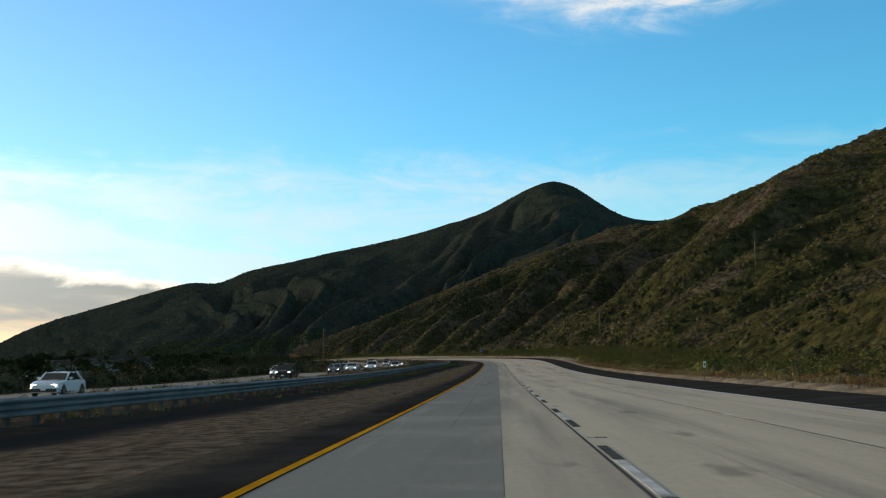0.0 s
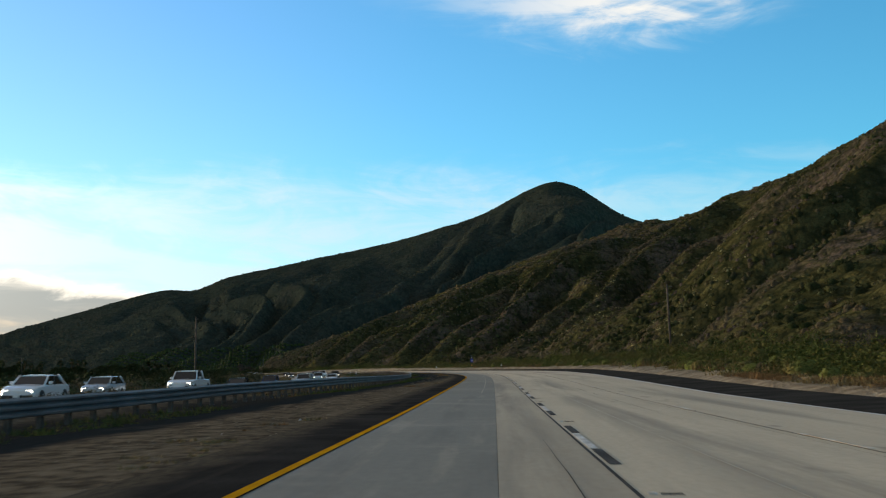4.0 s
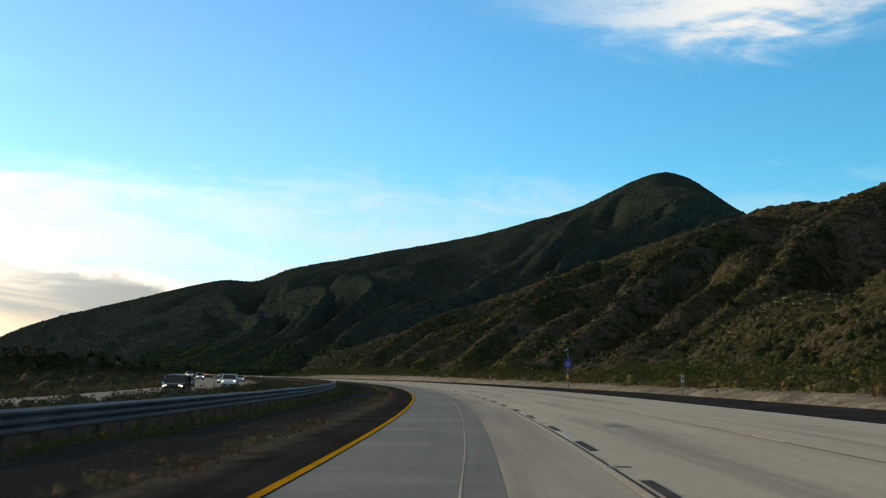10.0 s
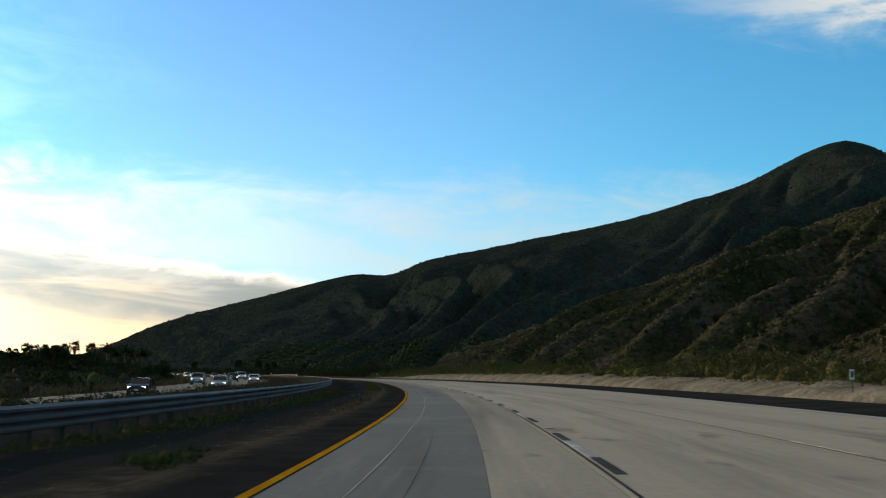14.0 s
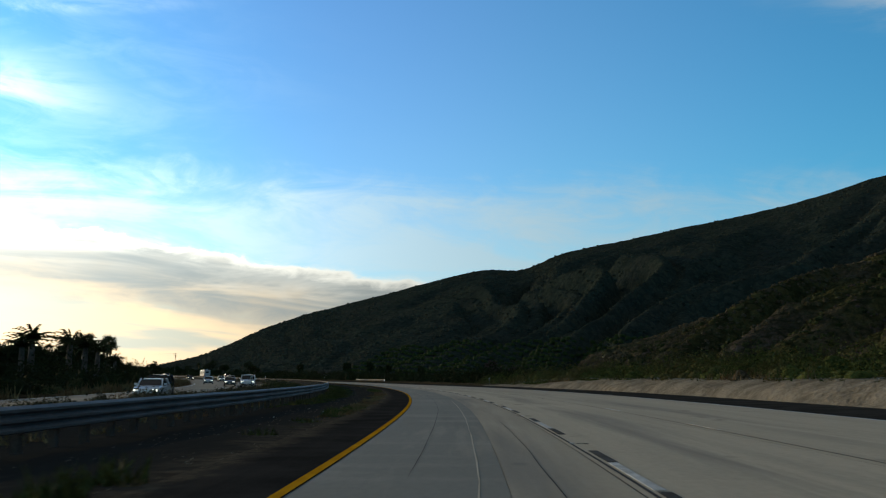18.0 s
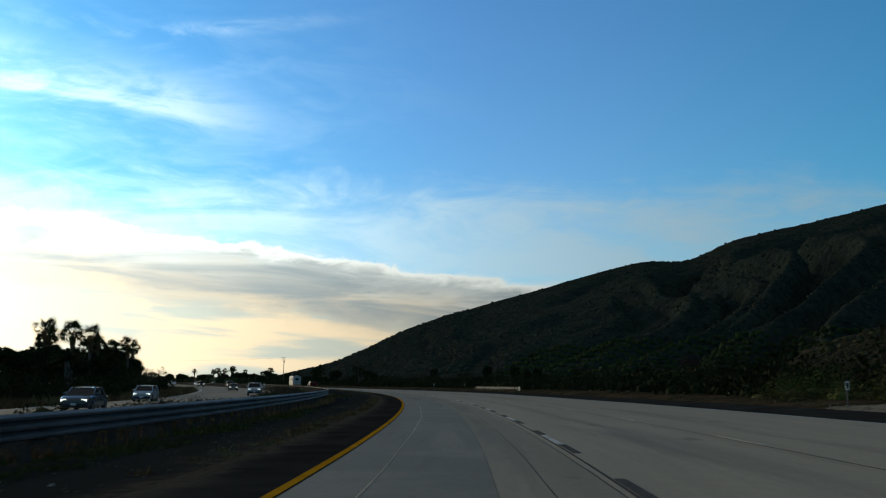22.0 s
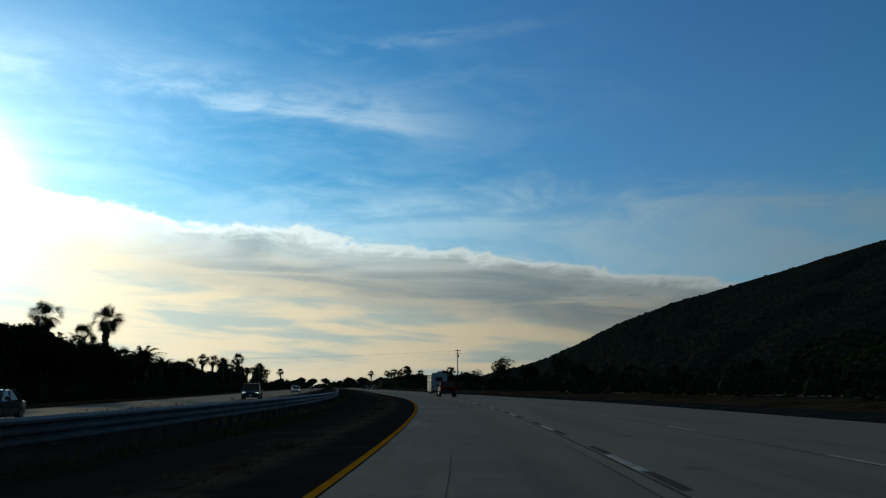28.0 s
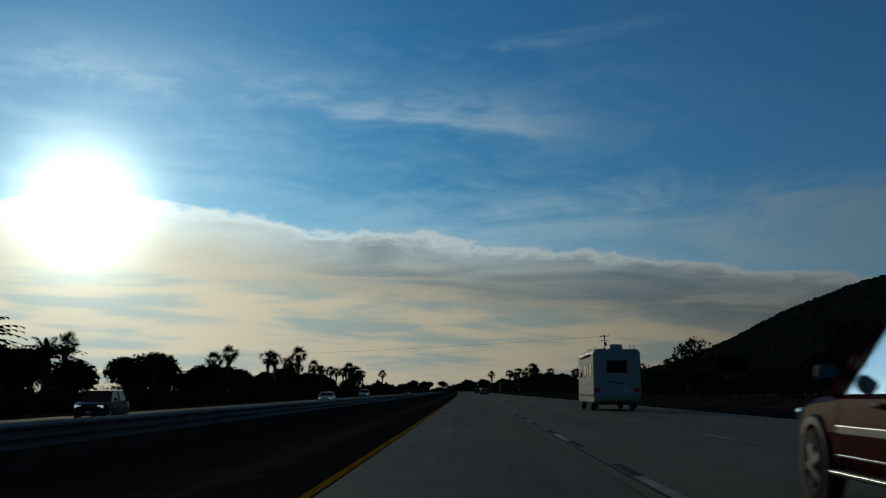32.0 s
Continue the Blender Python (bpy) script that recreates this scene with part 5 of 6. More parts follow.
scatter_bushes("right_brush", "dark trees and brush right of the highway", spread(1700, 690, 1900, 7.5, 46, (1.4, 2.8), (1.8, 4.2), EDGE, 0.22, 0.02, 47), TREE_LEAF, 200, 0.085, core=0.30)
scatter_bushes("plain_brush", "scattered shrubs on the plain", spread(900, 80, 1500, -190, -45, (1.4, 3.0), (1.4, 3.4), None, 0.45, 0.02, 51, -1.5), TREE_LEAF, 30, 0.14)


scatter_bushes("distant_brush", "dark tree line at the far end of the highway", spread(500, 1420, 1890, -70, -26, (2.2, 4.0), (3.5, 6.5), None, 0.1, 0.02, 53) + spread(500, 1300, 1890, 16, 70, (2.2, 4.0), (3.0, 6.0), None, 0.1, 0.02, 55) + spread(160, 1880, 1960, -70, 70, (2.4, 4.2), (4.0, 7.0), None, -1, 0.02, 57), TREE_LEAF, 50, 0.09)


# chaparral on the slopes
def slope_spots(name, n, v0, v1, t0, t1, r, h, keep, seed):
    g = HILLS[name]
    nu, nv = g.shape[:2]
    i = rng.integers(int(t0 * (nu - 1)), int(t1 * (nu - 1)), n)
    lo, hi = int((v0 + 0.04) / 1.39 * (nv - 1)), int((v1 + 0.04) / 1.39 * (nv - 1))
    j = rng.integers(lo, hi, n)
    q, w = rng.uniform(0, 1, (n, 1)), rng.uniform(0, 1, (n, 1))
    p = g[i, j] * (1 - q) * (1 - w) + g[i + 1, j] * q * (1 - w) + g[i, j + 1] * (1 - q) * w + g[i + 1, j + 1] * q * w
    ok = vnoise(p[:, 0] * 0.04, p[:, 1] * 0.04, seed) > keep
    p = p[ok]
    k = rng.uniform(0.6, 1.4, len(p))
    return np.stack([p[:, 0], p[:, 1], p[:, 2] - 0.45, rng.uniform(r[0], r[1], len(p)) * k, rng.uniform(h[0], h[1], len(p)) * k], 1)


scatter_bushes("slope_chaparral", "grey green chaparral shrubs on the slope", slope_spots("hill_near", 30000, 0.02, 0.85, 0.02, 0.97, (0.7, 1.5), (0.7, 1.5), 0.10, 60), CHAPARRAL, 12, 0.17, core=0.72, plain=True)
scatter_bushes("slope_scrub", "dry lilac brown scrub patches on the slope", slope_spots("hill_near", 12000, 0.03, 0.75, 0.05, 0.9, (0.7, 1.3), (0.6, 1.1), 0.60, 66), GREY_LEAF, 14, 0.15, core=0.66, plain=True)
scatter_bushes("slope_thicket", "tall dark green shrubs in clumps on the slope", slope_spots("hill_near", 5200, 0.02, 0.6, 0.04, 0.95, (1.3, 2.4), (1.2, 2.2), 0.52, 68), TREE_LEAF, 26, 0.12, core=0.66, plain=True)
scatter_bushes("ridge_chaparral", "dark chaparral along the hill crest", np.concatenate([slope_spots("hill_near", 2000, 0.7, 1.02, 0.1, 0.98, (1.6, 3.0), (0.8, 1.8), 0.12, 63)]), CHAPARRAL, 8, 0.13, core=0.78)
scatter_bushes("sage_scrub", "scrub on the far ridge, coloured blue grey for haze", slope_spots("hill_far", 20000, 0.04, 1.01, 0.1, 0.97, (1.0, 2.3), (0.8, 1.7), 0.10, 64), HAZED_LEAF, 3, 0.13, core=0.85, plain=True)
gb = road(272, 43)
g_near = HILLS["hill_near"]
gb_d = (g_near[:, :, 0] - float(gb[0])) ** 2 + (g_near[:, :, 1] - float(gb[1])) ** 2
gb_z = float(g_near[np.unravel_index(gb_d.argmin(), gb_d.shape)][2])
scatter_bushes("green_bush", "one bright green bush on the dry slope", [(float(gb[0]) + dx, float(gb[1]) + dy, gb_z + dz, r, h) for dx, dy, dz, r, h in ((0, 0, 0.6, 1.9, 3.2), (2.0, 1.5, 0.4, 1.6, 2.6), (-1.8, -1.0, 0.0, 1.5, 2.0), (0.6, -1.8, 0.1, 1.3, 1.8), (1.0, 2.6, 1.0, 1.4, 2.6))], WEED, 300, 0.07, core=0.5, fine=True)


flowering = slope_spots("hill_near", 900, 0.04, 0.30, 0.20, 0.42, (0.7, 1.3), (0.7, 1.4), 0.70, 71)
flowering[:, 2] += 0.35
scatter_bushes("flowering_shrubs", "dark shrubs speckled with pale blossom on the slope", flowering, BLOSSOM, 20, 0.09, core=0.3)


# bare sandstone scars on the slope
def scar(x, y, w, h, label):
    g = HILLS["hill_near"]
    d = (g[:, :, 0] - x) ** 2 + (g[:, :, 1] - y) ** 2
    i, j = np.unravel_index(d.argmin(), d.shape)
    i, j = min(max(i, 4), g.shape[0] - 6), min(max(j, 4), g.shape[1] - 6)
    o = g[i, j]
    n = np.cross(g[i + 2, j] - g[i - 2, j], g[i, j + 2] - g[i, j - 2])
    n = n / np.linalg.norm(n)
    n = n if n[2] > 0 else -n
    u = np.cross((0, 0, 1.0), n)
    u /= np.linalg.norm(u)
    w2 = np.cross(n, u)
    nu = 16
    a, b = np.meshgrid(np.linspace(-1, 1, nu), np.linspace(-1, 1, nu), indexing="ij")
    r = np.sqrt(a * a + b * b)
    lift = np.clip(1 - r * (0.8 + 0.5 * vnoise(a * 2.2 + x, b * 2.2 + y, 5)), -0.6, 1) * 1.3 - 0.3 + fbm(a * 3 + x, b * 3, 3, 8) * 2.0
    v = o + a[..., None] * u * w + b[..., None] * w2 * h + lift[..., None] * n
    tagged(new("rock_outcrop", mesh_of("rock_outcrop", v.reshape(-1, 3), sheet(None, nu, nu), ROCK)), label, "rock")


for x, y, w, h in ((46, 440, 5, 3), (-86, 883, 8, 4), (-70, 893, 6, 3), (86, 527, 4, 3)):
    scar(x, y, w, h, "bare pale sandstone patch on the brushy slope")

# orchard rows at the foot of the far ridge
rows_o = []
g = HILLS["hill_far"]
for a in range(80):
    for b in range(34):
        x, y = -140 - a * 3.7 + b * 2.2, 985 + b * 7.0 + a * 1.6
        s_, l_, d_ = [float(q[0]) for q in road_offset(np.array([x]), np.array([y]))]
        if l_ < 38:
            continue
        dd = (g[:, :, 0] - x) ** 2 + (g[:, :, 1] - y) ** 2
        i, j = np.unravel_index(dd.argmin(), dd.shape)
        z = float(g[i, j, 2]) if dd[i, j] < 60 else -1.5
        if z > 26 or j > 30:
            continue
        rows_o.append((x + rng.uniform(-0.5, 0.5), y + rng.uniform(-0.5, 0.5), max(z, -1.5) - 0.2, rng.uniform(2.0, 2.7), rng.uniform(2.0, 2.8)))
scatter_bushes("orchard", "rows of round green orchard trees below the ridge", rows_o, ORCHARD, 24, 0.12, "orchard")

# single trees and palms
fan_a, fan_b = fan_palm_model(11.0), fan_palm_model(8.0, 2.1)
date_a = feather_palm_model(6.5)
tree_a = tree_model(9.0, 4.2, TREE_LEAF, 2600, 0.29)
tree_b = tree_model(6.5, 3.6, TREE_LEAF, 2400, 0.25, "broad dark roadside tree")
airy = tree_model(8.0, 3.2, TREE_LEAF, 1000, 0.20, "thin airy tree with gaps in its crown", 0.8)
dusty = tree_model(7.5, 3.9, GREY_LEAF, 1500, 0.26, "leafless dusty grey tree with a round crown", 0.3)
euc = tree_model(17.0, 4.5, TREE_LEAF, 2600, 0.36, "tall eucalyptus tree near the orchard")


def plant(model, s, l, k=1.0, group="", z=None):
    x, y, gz = at_road(s, l, z)
    m = Matrix.Translation((x, y, gz)) @ pose(0, 0, 0, 0, 0, rng.uniform(0, 360)) @ Matrix.Scale(k, 4)
    t = copy_thing(model, m)
    if group:
        t["group"] = group
    return t


PALMS, BELT = "palms along the highway", "trees along the highway"
for s, l, k in ((836, -46, 0.95), (842, -51, 1.0), (849, -45, 0.95), (857, -53, 0.95), (912, -52, 0.9), (919, -43, 1.0), (930, -50, 1.04), (946, -47, 1.02), (965, -52, 1.12), (980, -46, 1.08), (996, -42, 1.12), (1010, -48, 0.98),
                (1090, -52, 0.85), (1177, -49, 0.98), (1183, -53, 0.9), (1225, -47, 1.0), (1300, -55, 0.95), (1420, -50, 1.0), (1445, -58, 1.1), (1500, -50, 1.0), (1520, -40, 1.05), (1560, -62, 1.15)):
    plant(fan_a, s, l, k, PALMS)
for k in range(18):
    plant(fan_a, 1240 + k * 17 + rng.uniform(-7, 7), rng.uniform(-56, -40), rng.uniform(0.85, 1.15), PALMS)
for k in range(7):
    plant(fan_b, 1420 + k * 30 + rng.uniform(-9, 9), rng.uniform(18, 40), rng.uniform(1.0, 1.4), PALMS)
for s, l, k in ((880, -58, 1.1), (912, -60, 1.2), (955, -60, 1.25), (1030, -45, 1.0), (1050, -50, 0.9), (1110, -46, 0.95), (1140, -52, 1.0), (1250, -50, 1.0), (1275, -46, 0.9), (1390, 34, 1.0), (1350, 45, 1.1), (1240, 52, 0.9), (1480, 30, 1.2)):
    plant(fan_b, s, l, k, PALMS)
for s, l, k in ((694, -40, 1.15), (706, -44, 1.3), (684, -46, 1.1), (700, -48, 1.35), (722, -42, 1.15), (738, -46, 1.25), (820, -44, 1.1), (1020, -40, 1.1), (1048, -45, 1.55), (1062, -44, 1.3), (916, -47, 1.3), (650, -60, 0.9), (610, -66, 0.8)):
    plant(date_a, s, l, k, PALMS)
for k in range(110):
    s = 620 + k * 7.6 + rng.uniform(-4, 4)
    l = rng.uniform(-64, -46)
    tall = 0.62 if s < 680 else (0.95 if s < 840 else (0.5 if s < 915 else 0.95 if s < 940 else (1.5 if s < 1015 else 1.12)))
    plant(tree_a if k % 3 else tree_b, s, l, tall * rng.uniform(0.8, 1.1), BELT)
for k in range(96):
    s = 842 + k * 2.4 + rng.uniform(-3, 3)
    tall = 0.85 if s < 860 else (0.42 if s < 915 else (0.72 if s < 955 else (1.0 if s < 1000 else 0.78)))
    plant(tree_a if k % 2 else tree_b, s, rng.uniform(-58, -43), rng.uniform(1.0, 1.3) * tall * (1.0 if k % 2 else 1.3), BELT)
for s, l, k in ((613, -64, 0.7), (520, -72, 0.6), (560, -84, 0.8), (470, -95, 0.75), (430, -70, 0.55), (380, -88, 0.7), (330, -70, 0.5), (300, -104, 0.8), (250, -80, 0.6), (210, -62, 0.62), (205, -66, 0.7), (190, -110, 0.8), (150, -70, 0.55), (623, -35, 0.5), (636, -37, 0.5), (600, -36, 0.42), (270, -78, 0.55), (285, -90, 0.6), (300, -84, 0.5), (262, -92, 0.55), (315, -98, 0.6), (104, -43, 0.55), (97, -47, 0.6), (118, -52, 0.55)):
    plant(tree_b, s, l, k, BELT)
for s, l, k in ((1367, 28, 1.25), (1350, 36, 1.1), (1382, 33, 1.2), (1420, 40, 1.2), (1460, 26, 1.1), (1520, 34, 1.3), (1560, 22, 1.2), (1610, -22, 1.2), (1650, -30, 1.2), (1600, 24, 1.2), (1700, 18, 1.3), (1240, 40, 0.8), (1290, 46, 0.9)):
    plant(tree_b, s, l, k, BELT)
for k in range(56):
    s = 1105 + k * 12.0 + rng.uniform(-5, 5)
    plant(tree_a if k % 2 else tree_b, s, rng.uniform(26, 62), rng.uniform(0.55, 0.85) * (1.25 if 1330 < s < 1420 else 1.0), BELT)
for k in range(22):
    plant(tree_b, 1720 + rng.uniform(0, 160), rng.uniform(-60, 70), rng.uniform(0.9, 1.5), BELT)
for s, l, k in ((1120, 34, 1.15), (1160, 40, 0.95), (1190, 36, 0.85), (1060, 38, 1.0), (1080, 46, 0.8)):
    plant(airy, s, l, k, BELT)
for x, y, k in ((-165, 850, 1.0), (-162, 862, 0.8)):
    copy_thing(dusty, Matrix.Translation((x, y, -1.0)) @ Matrix.Scale(k, 4))
for x, y, k in ((-355, 1170, 0.8), (-348, 1182, 0.7), (-366, 1160, 0.75), (-300, 1120, 0.6), (-420, 1200, 0.7), (-345, 1164, 0.62)):
    copy_thing(euc, Matrix.Translation((x, y, -1.2)) @ pose(0, 0, 0, 0, 0, x * 7 % 360) @ Matrix.Scale(k, 4))
for model in (fan_a, fan_b, date_a, tree_a, tree_b, airy, dusty, euc):
    for o in (*model.children_recursive, model):
        bpy.data.objects.remove(o)

# a few low buildings on the plain
def low_building(x, y, w, d, h, turn, label):
    t = thing("farm_building", label, "building", Matrix.Translation((x, y, -1.4)) @ pose(0, 0, 0, 0, 0, turn))
    part("wall", box(w, d, h, DUSTY_WALL, 0.03, name="wall"), t)
    roof = [(-w / 2 - 0.4, -d / 2 - 0.4, h), (w / 2 + 0.4, -d / 2 - 0.4, h), (w / 2 + 0.4, d / 2 + 0.4, h), (-w / 2 - 0.4, d / 2 + 0.4, h), (-w / 2, 0, h + d * 0.22), (w / 2, 0, h + d * 0.22)]
    part("roof", mesh_of("roof", roof, [(0, 1, 5, 4), (2, 3, 4, 5), (1, 2, 5), (3, 0, 4), (3, 2, 1, 0)], GRAVEL), t, "dull grey roof")
    for k in range(int(w // 5)):
        part("window", box(1.3, 0.08, 1.1, TINTED, 0, (-w / 2 + 2.5 + k * 5, -d / 2 - 0.02, h * 0.45), name="window"), t)


low_building(-117, 340, 22, 9, 3.2, 10, "long low white farm building on the plain")
low_building(-150, 372, 14, 8, 3.0, 25, "low white shed on the plain")
low_building(-205, 420, 18, 9, 3.4, 15, "white farm building among bushes")
low_building(-345, 1090, 9, 7, 3.2, 30, "small white house near the orchard")

# ---- vehicles ----
def lofted(sections, mat, name, close=True):
    """Skin over cross sections, each a ring of points."""
    m = len(sections[0])
    v = [p for ring in sections for p in ring]
    f = [(i * m + j, i * m + (j + 1) % m, (i + 1) * m + (j + 1) % m, (i + 1) * m + j) for i in range(len(sections) - 1) for j in range(m)]
    if close:
        f += [tuple(range(m))[::-1], tuple(range((len(sections) - 1) * m, len(sections) * m))]
    return mesh_of(name, v, f, mat, False)


def ring(y, half, z0, z1, crown=0.03, tuck=0.08):
    """A rounded car section at y, z0 below and z1 above."""
    w = half
    return [(-w + tuck, y, z0), (-w, y, z0 + 0.14), (-w - 0.015, y, (z0 + z1) / 2), (-w + 0.02, y, z1 - 0.07), (-w + 0.12, y, z1), (0, y, z1 + crown),
            (w - 0.12, y, z1), (w - 0.02, y, z1 - 0.07), (w + 0.015, y, (z0 + z1) / 2), (w, y, z0 + 0.14), (w - tuck, y, z0)]


# length, width, height, bonnet height, hood end, roof start, roof end, boot start (from the front), ground clearance, wheel radius
STYLES = {"sedan": (4.6, 1.78, 1.43, 0.93, 1.35, 2.05, 3.35, 3.95, 0.2, 0.32), "suv": (4.6, 1.85, 1.72, 1.08, 1.2, 1.75, 4.1, 4.5, 0.27, 0.36),
          "pickup": (5.5, 1.95, 1.80, 1.15, 1.5, 2.05, 3.3, 3.6, 0.32, 0.39), "hatch": (4.2, 1.75, 1.48, 0.95, 1.05, 1.75, 3.5, 4.1, 0.2, 0.32), "van": (5.0, 1.95, 1.78, 1.02, 0.95, 1.65, 4.5, 4.9, 0.24, 0.34)}


def car_model(style, color, label, lights=True):
    """A car that stands with its front at +y; its base point is under its middle."""
    L, W, H, hood, y1, y2, y3, y4, z0, wr = STYLES[style]
    t = thing("car", label, "car")
    h = W / 2
    front = L / 2
    skin = paint(*color, 0.10, 0.10, 0.05)
    waist = hood + 0.02
    tail_z = waist if style != "pickup" else hood - 0.02
    body = [ring(front, h * 0.78, z0 + 0.12, hood - 0.28), ring(front - 0.12, h * 0.92, z0 + 0.02, hood - 0.16), ring(front - 0.5, h * 0.985, z0, hood - 0.05), ring(front - y1, h, z0, waist),
            ring(front - y3, h, z0, waist + 0.02), ring(front - y4, h * 0.99, z0, tail_z + 0.02), ring(-front + 0.15, h * 0.95, z0 + 0.03, tail_z - 0.02), ring(-front, h * 0.84, z0 + 0.14, tail_z - 0.16)]
    part("body", lofted(body, skin, "body"), t)
    top, base = h - 0.20, h - 0.09

    def arch(y, k, z):
        return [(-base * (1 - k) - top * k, y, waist - 0.03 + (z - waist) * k), (-top * k - base * (1 - k) + 0.12 * k, y, waist - 0.03 + (z - waist) * k + 0.03 * k), (top * k + base * (1 - k) - 0.12 * k, y, waist - 0.03 + (z - waist) * k + 0.03 * k), (base * (1 - k) + top * k, y, waist - 0.03 + (z - waist) * k)]

    ys = [front - y1, front - y2, front - y3, front - y4]
    cabin = [[(-base, ys[0], waist - 0.03), (base, ys[0], waist - 0.03)], [(-top, ys[1], H - 0.04), (top, ys[1], H - 0.04)], [(-top, ys[2], H - 0.05), (top, ys[2], H - 0.05)], [(-base, ys[3], waist - 0.03), (base, ys[3], waist - 0.03)]]
    c = cabin
    part("windscreen", mesh_of("windscreen", [c[0][0], c[0][1], c[1][1], c[1][0]], [(0, 1, 2, 3)], TINTED), t)
    part("rear_window", mesh_of("rear_window", [c[3][1], c[3][0], c[2][0], c[2][1]], [(0, 1, 2, 3)], TINTED), t)
    for sgn, i in ((-1, 0), (1, 1)):
        part("side_window", mesh_of("side_window", [c[0][i], c[1][i], c[2][i], c[3][i]], [(0, 1, 2, 3)], TINTED), t)
        for a, b, wd in ((c[0][i], c[1][i], 0.05), (c[2][i], c[3][i], 0.09)):
            part("pillar", tube([(a[0] + sgn * 0.005, a[1], a[2]), (b[0] + sgn * 0.005, b[1], b[2])], [wd, wd], skin, 6), t)
        ym = (ys[1] + ys[2]) / 2 + 0.1
        part("pillar", tube([(sgn * (base + 0.004), ym, waist - 0.03), (sgn * (top + 0.004), ym - 0.05, H - 0.05)], [0.04, 0.035], BLACK, 6), t)
        part("mirror", box(0.20, 0.10, 0.15, skin, 0.03, (sgn * (h + 0.08), front - y1 - 0.35, waist + 0.02), name="mirror"), t)
    roof = [[(-top - 0.02, y, H - 0.06 - dz), (-top + 0.18, y, H - 0.01 - dz), (0, y, H - dz), (top - 0.18, y, H - 0.01 - dz), (top + 0.02, y, H - 0.06 - dz), (0, y, H - 0.07 - dz)] for y, dz in ((ys[1] + 0.06, 0.02), ((ys[1] + ys[2]) / 2, 0.0), (ys[2] - 0.06, 0.02))]
    part("roof", lofted(roof, skin, "roof"), t)
    if style == "pickup":
        part("bed_floor", box(W - 0.3, y4 and 1.5, 0.05, BLACK, 0, (0, -front + 0.95, tail_z + 0.0), name="bed_floor"), t)
    tyre, rim = wheel_mesh(wr, 0.22, RUBBER, wr * 0.6), rim_mesh(wr * 0.63, -0.10, ALLOY)
    for sx in (-1, 1):
        for y in (front - 0.86, -front + 0.86):
            part("wheel_arch", wheel_mesh(wr * 1.16, 0.06, BLACK, 0.05, "wheel_arch"), t, "", pose(sx * (h - 0.015), y, wr + 0.02))
            w = part("wheel", tyre, t, "", pose(sx * (h - 0.08), y, wr, 0, 0, 0 if sx < 0 else 180))
            part("rim", rim, w)
    for sx in (-1, 1):
        part("headlight", box(0.32, 0.10, 0.15, HEADLIGHT if lights else CHROME, 0.03, (sx * (h - 0.30), front - 0.075, hood - 0.36), name="headlight"), t, "lit headlight" if lights else "")
        part("tail_light", box(0.26, 0.08, 0.20, TAIL, 0.03, (sx * (h - 0.22), -front + 0.05, tail_z - 0.30), name="tail_light"), t, "red tail lamp")
    part("grille", box(W * 0.42, 0.06, 0.16, BLACK, 0.02, (0, front - 0.045, hood - 0.42), name="grille"), t)
    part("bumper", box(W * 0.86, 0.14, 0.20, BLACK, 0.05, (0, front - 0.04, z0 + 0.08), name="bumper"), t)
    part("bumper", box(W * 0.86, 0.14, 0.20, BLACK, 0.05, (0, -front + 0.05, z0 + 0.1), name="bumper"), t)
    part("plate", box(0.32, 0.02, 0.15, WHITE_LINE, 0.004, (0, -front - 0.025, z0 + 0.36), name="plate"), t, "plain pale plate")
    part("plate", box(0.32, 0.02, 0.13, WHITE_LINE, 0.004, (0, front + 0.035, z0 + 0.16), name="plate"), t, "plain pale plate")
    return t


PALETTE = {"white": (0.70, 0.71, 0.72), "silver": (0.42, 0.44, 0.46), "grey": (0.12, 0.13, 0.14), "black": (0.015, 0.016, 0.018), "blue": (0.02, 0.04, 0.09), "red": (0.20, 0.012, 0.012)}
fleet = {}
for style, tint in (("sedan", "white"), ("suv", "silver"), ("pickup", "white"), ("sedan", "black"), ("hatch", "silver"), ("suv", "black"), ("van", "blue"), ("sedan", "grey")):
    fleet[(style, tint)] = car_model(style, PALETTE[tint], "%s %s with lit headlights in the oncoming lanes" % (tint, {"suv": "sport utility car", "van": "minivan"}.get(style, style)))
order = list(fleet)
spots = [(67, 1, 0), (121, 0, 5), (136, 1, 4), (158, 0, 7), (176, 0, 0), (196, 1, 4), (204, 0, 2), (238, 1, 3), (262, 0, 1), (284, 2, 6), (305, 0, 0), (331, 1, 1), (346, 2, 3), (398, 0, 5), (421, 1, 6),
         (447, 0, 2), (470, 2, 7), (517, 1, 3), (541, 0, 4), (585, 2, 1), (612, 0, 0), (634, 1, 5), (688, 0, 2), (722, 1, 7), (760, 2, 4), (811, 0, 1), (836, 0, 4), (880, 1, 3), (955, 0, 6), (1010, 1, 5), (1085, 0, 0), (1180, 1, 2), (1290, 0, 3)]
for s, lane, k in spots:
    l = var(INNER, s) - 2.7 - lane * 3.65
    copy_thing(fleet[order[k]], road_pose(s, l, -0.5 - 0.0125 * (2.7 + lane * 3.65), 180))["group"] = "oncoming cars"
for model in fleet.values():
    for o in (*model.children_recursive, model):
        bpy.data.objects.remove(o)
ahead = car_model("hatch", PALETTE["grey"], "dark hatchback driving ahead in the middle lane", False)
ahead.matrix_basis = road_pose(1190, 3.5, 0.004)
copy_thing(ahead, road_pose(1262, 3.4, 0.004))["label"] = "dark car far ahead in the middle lane"


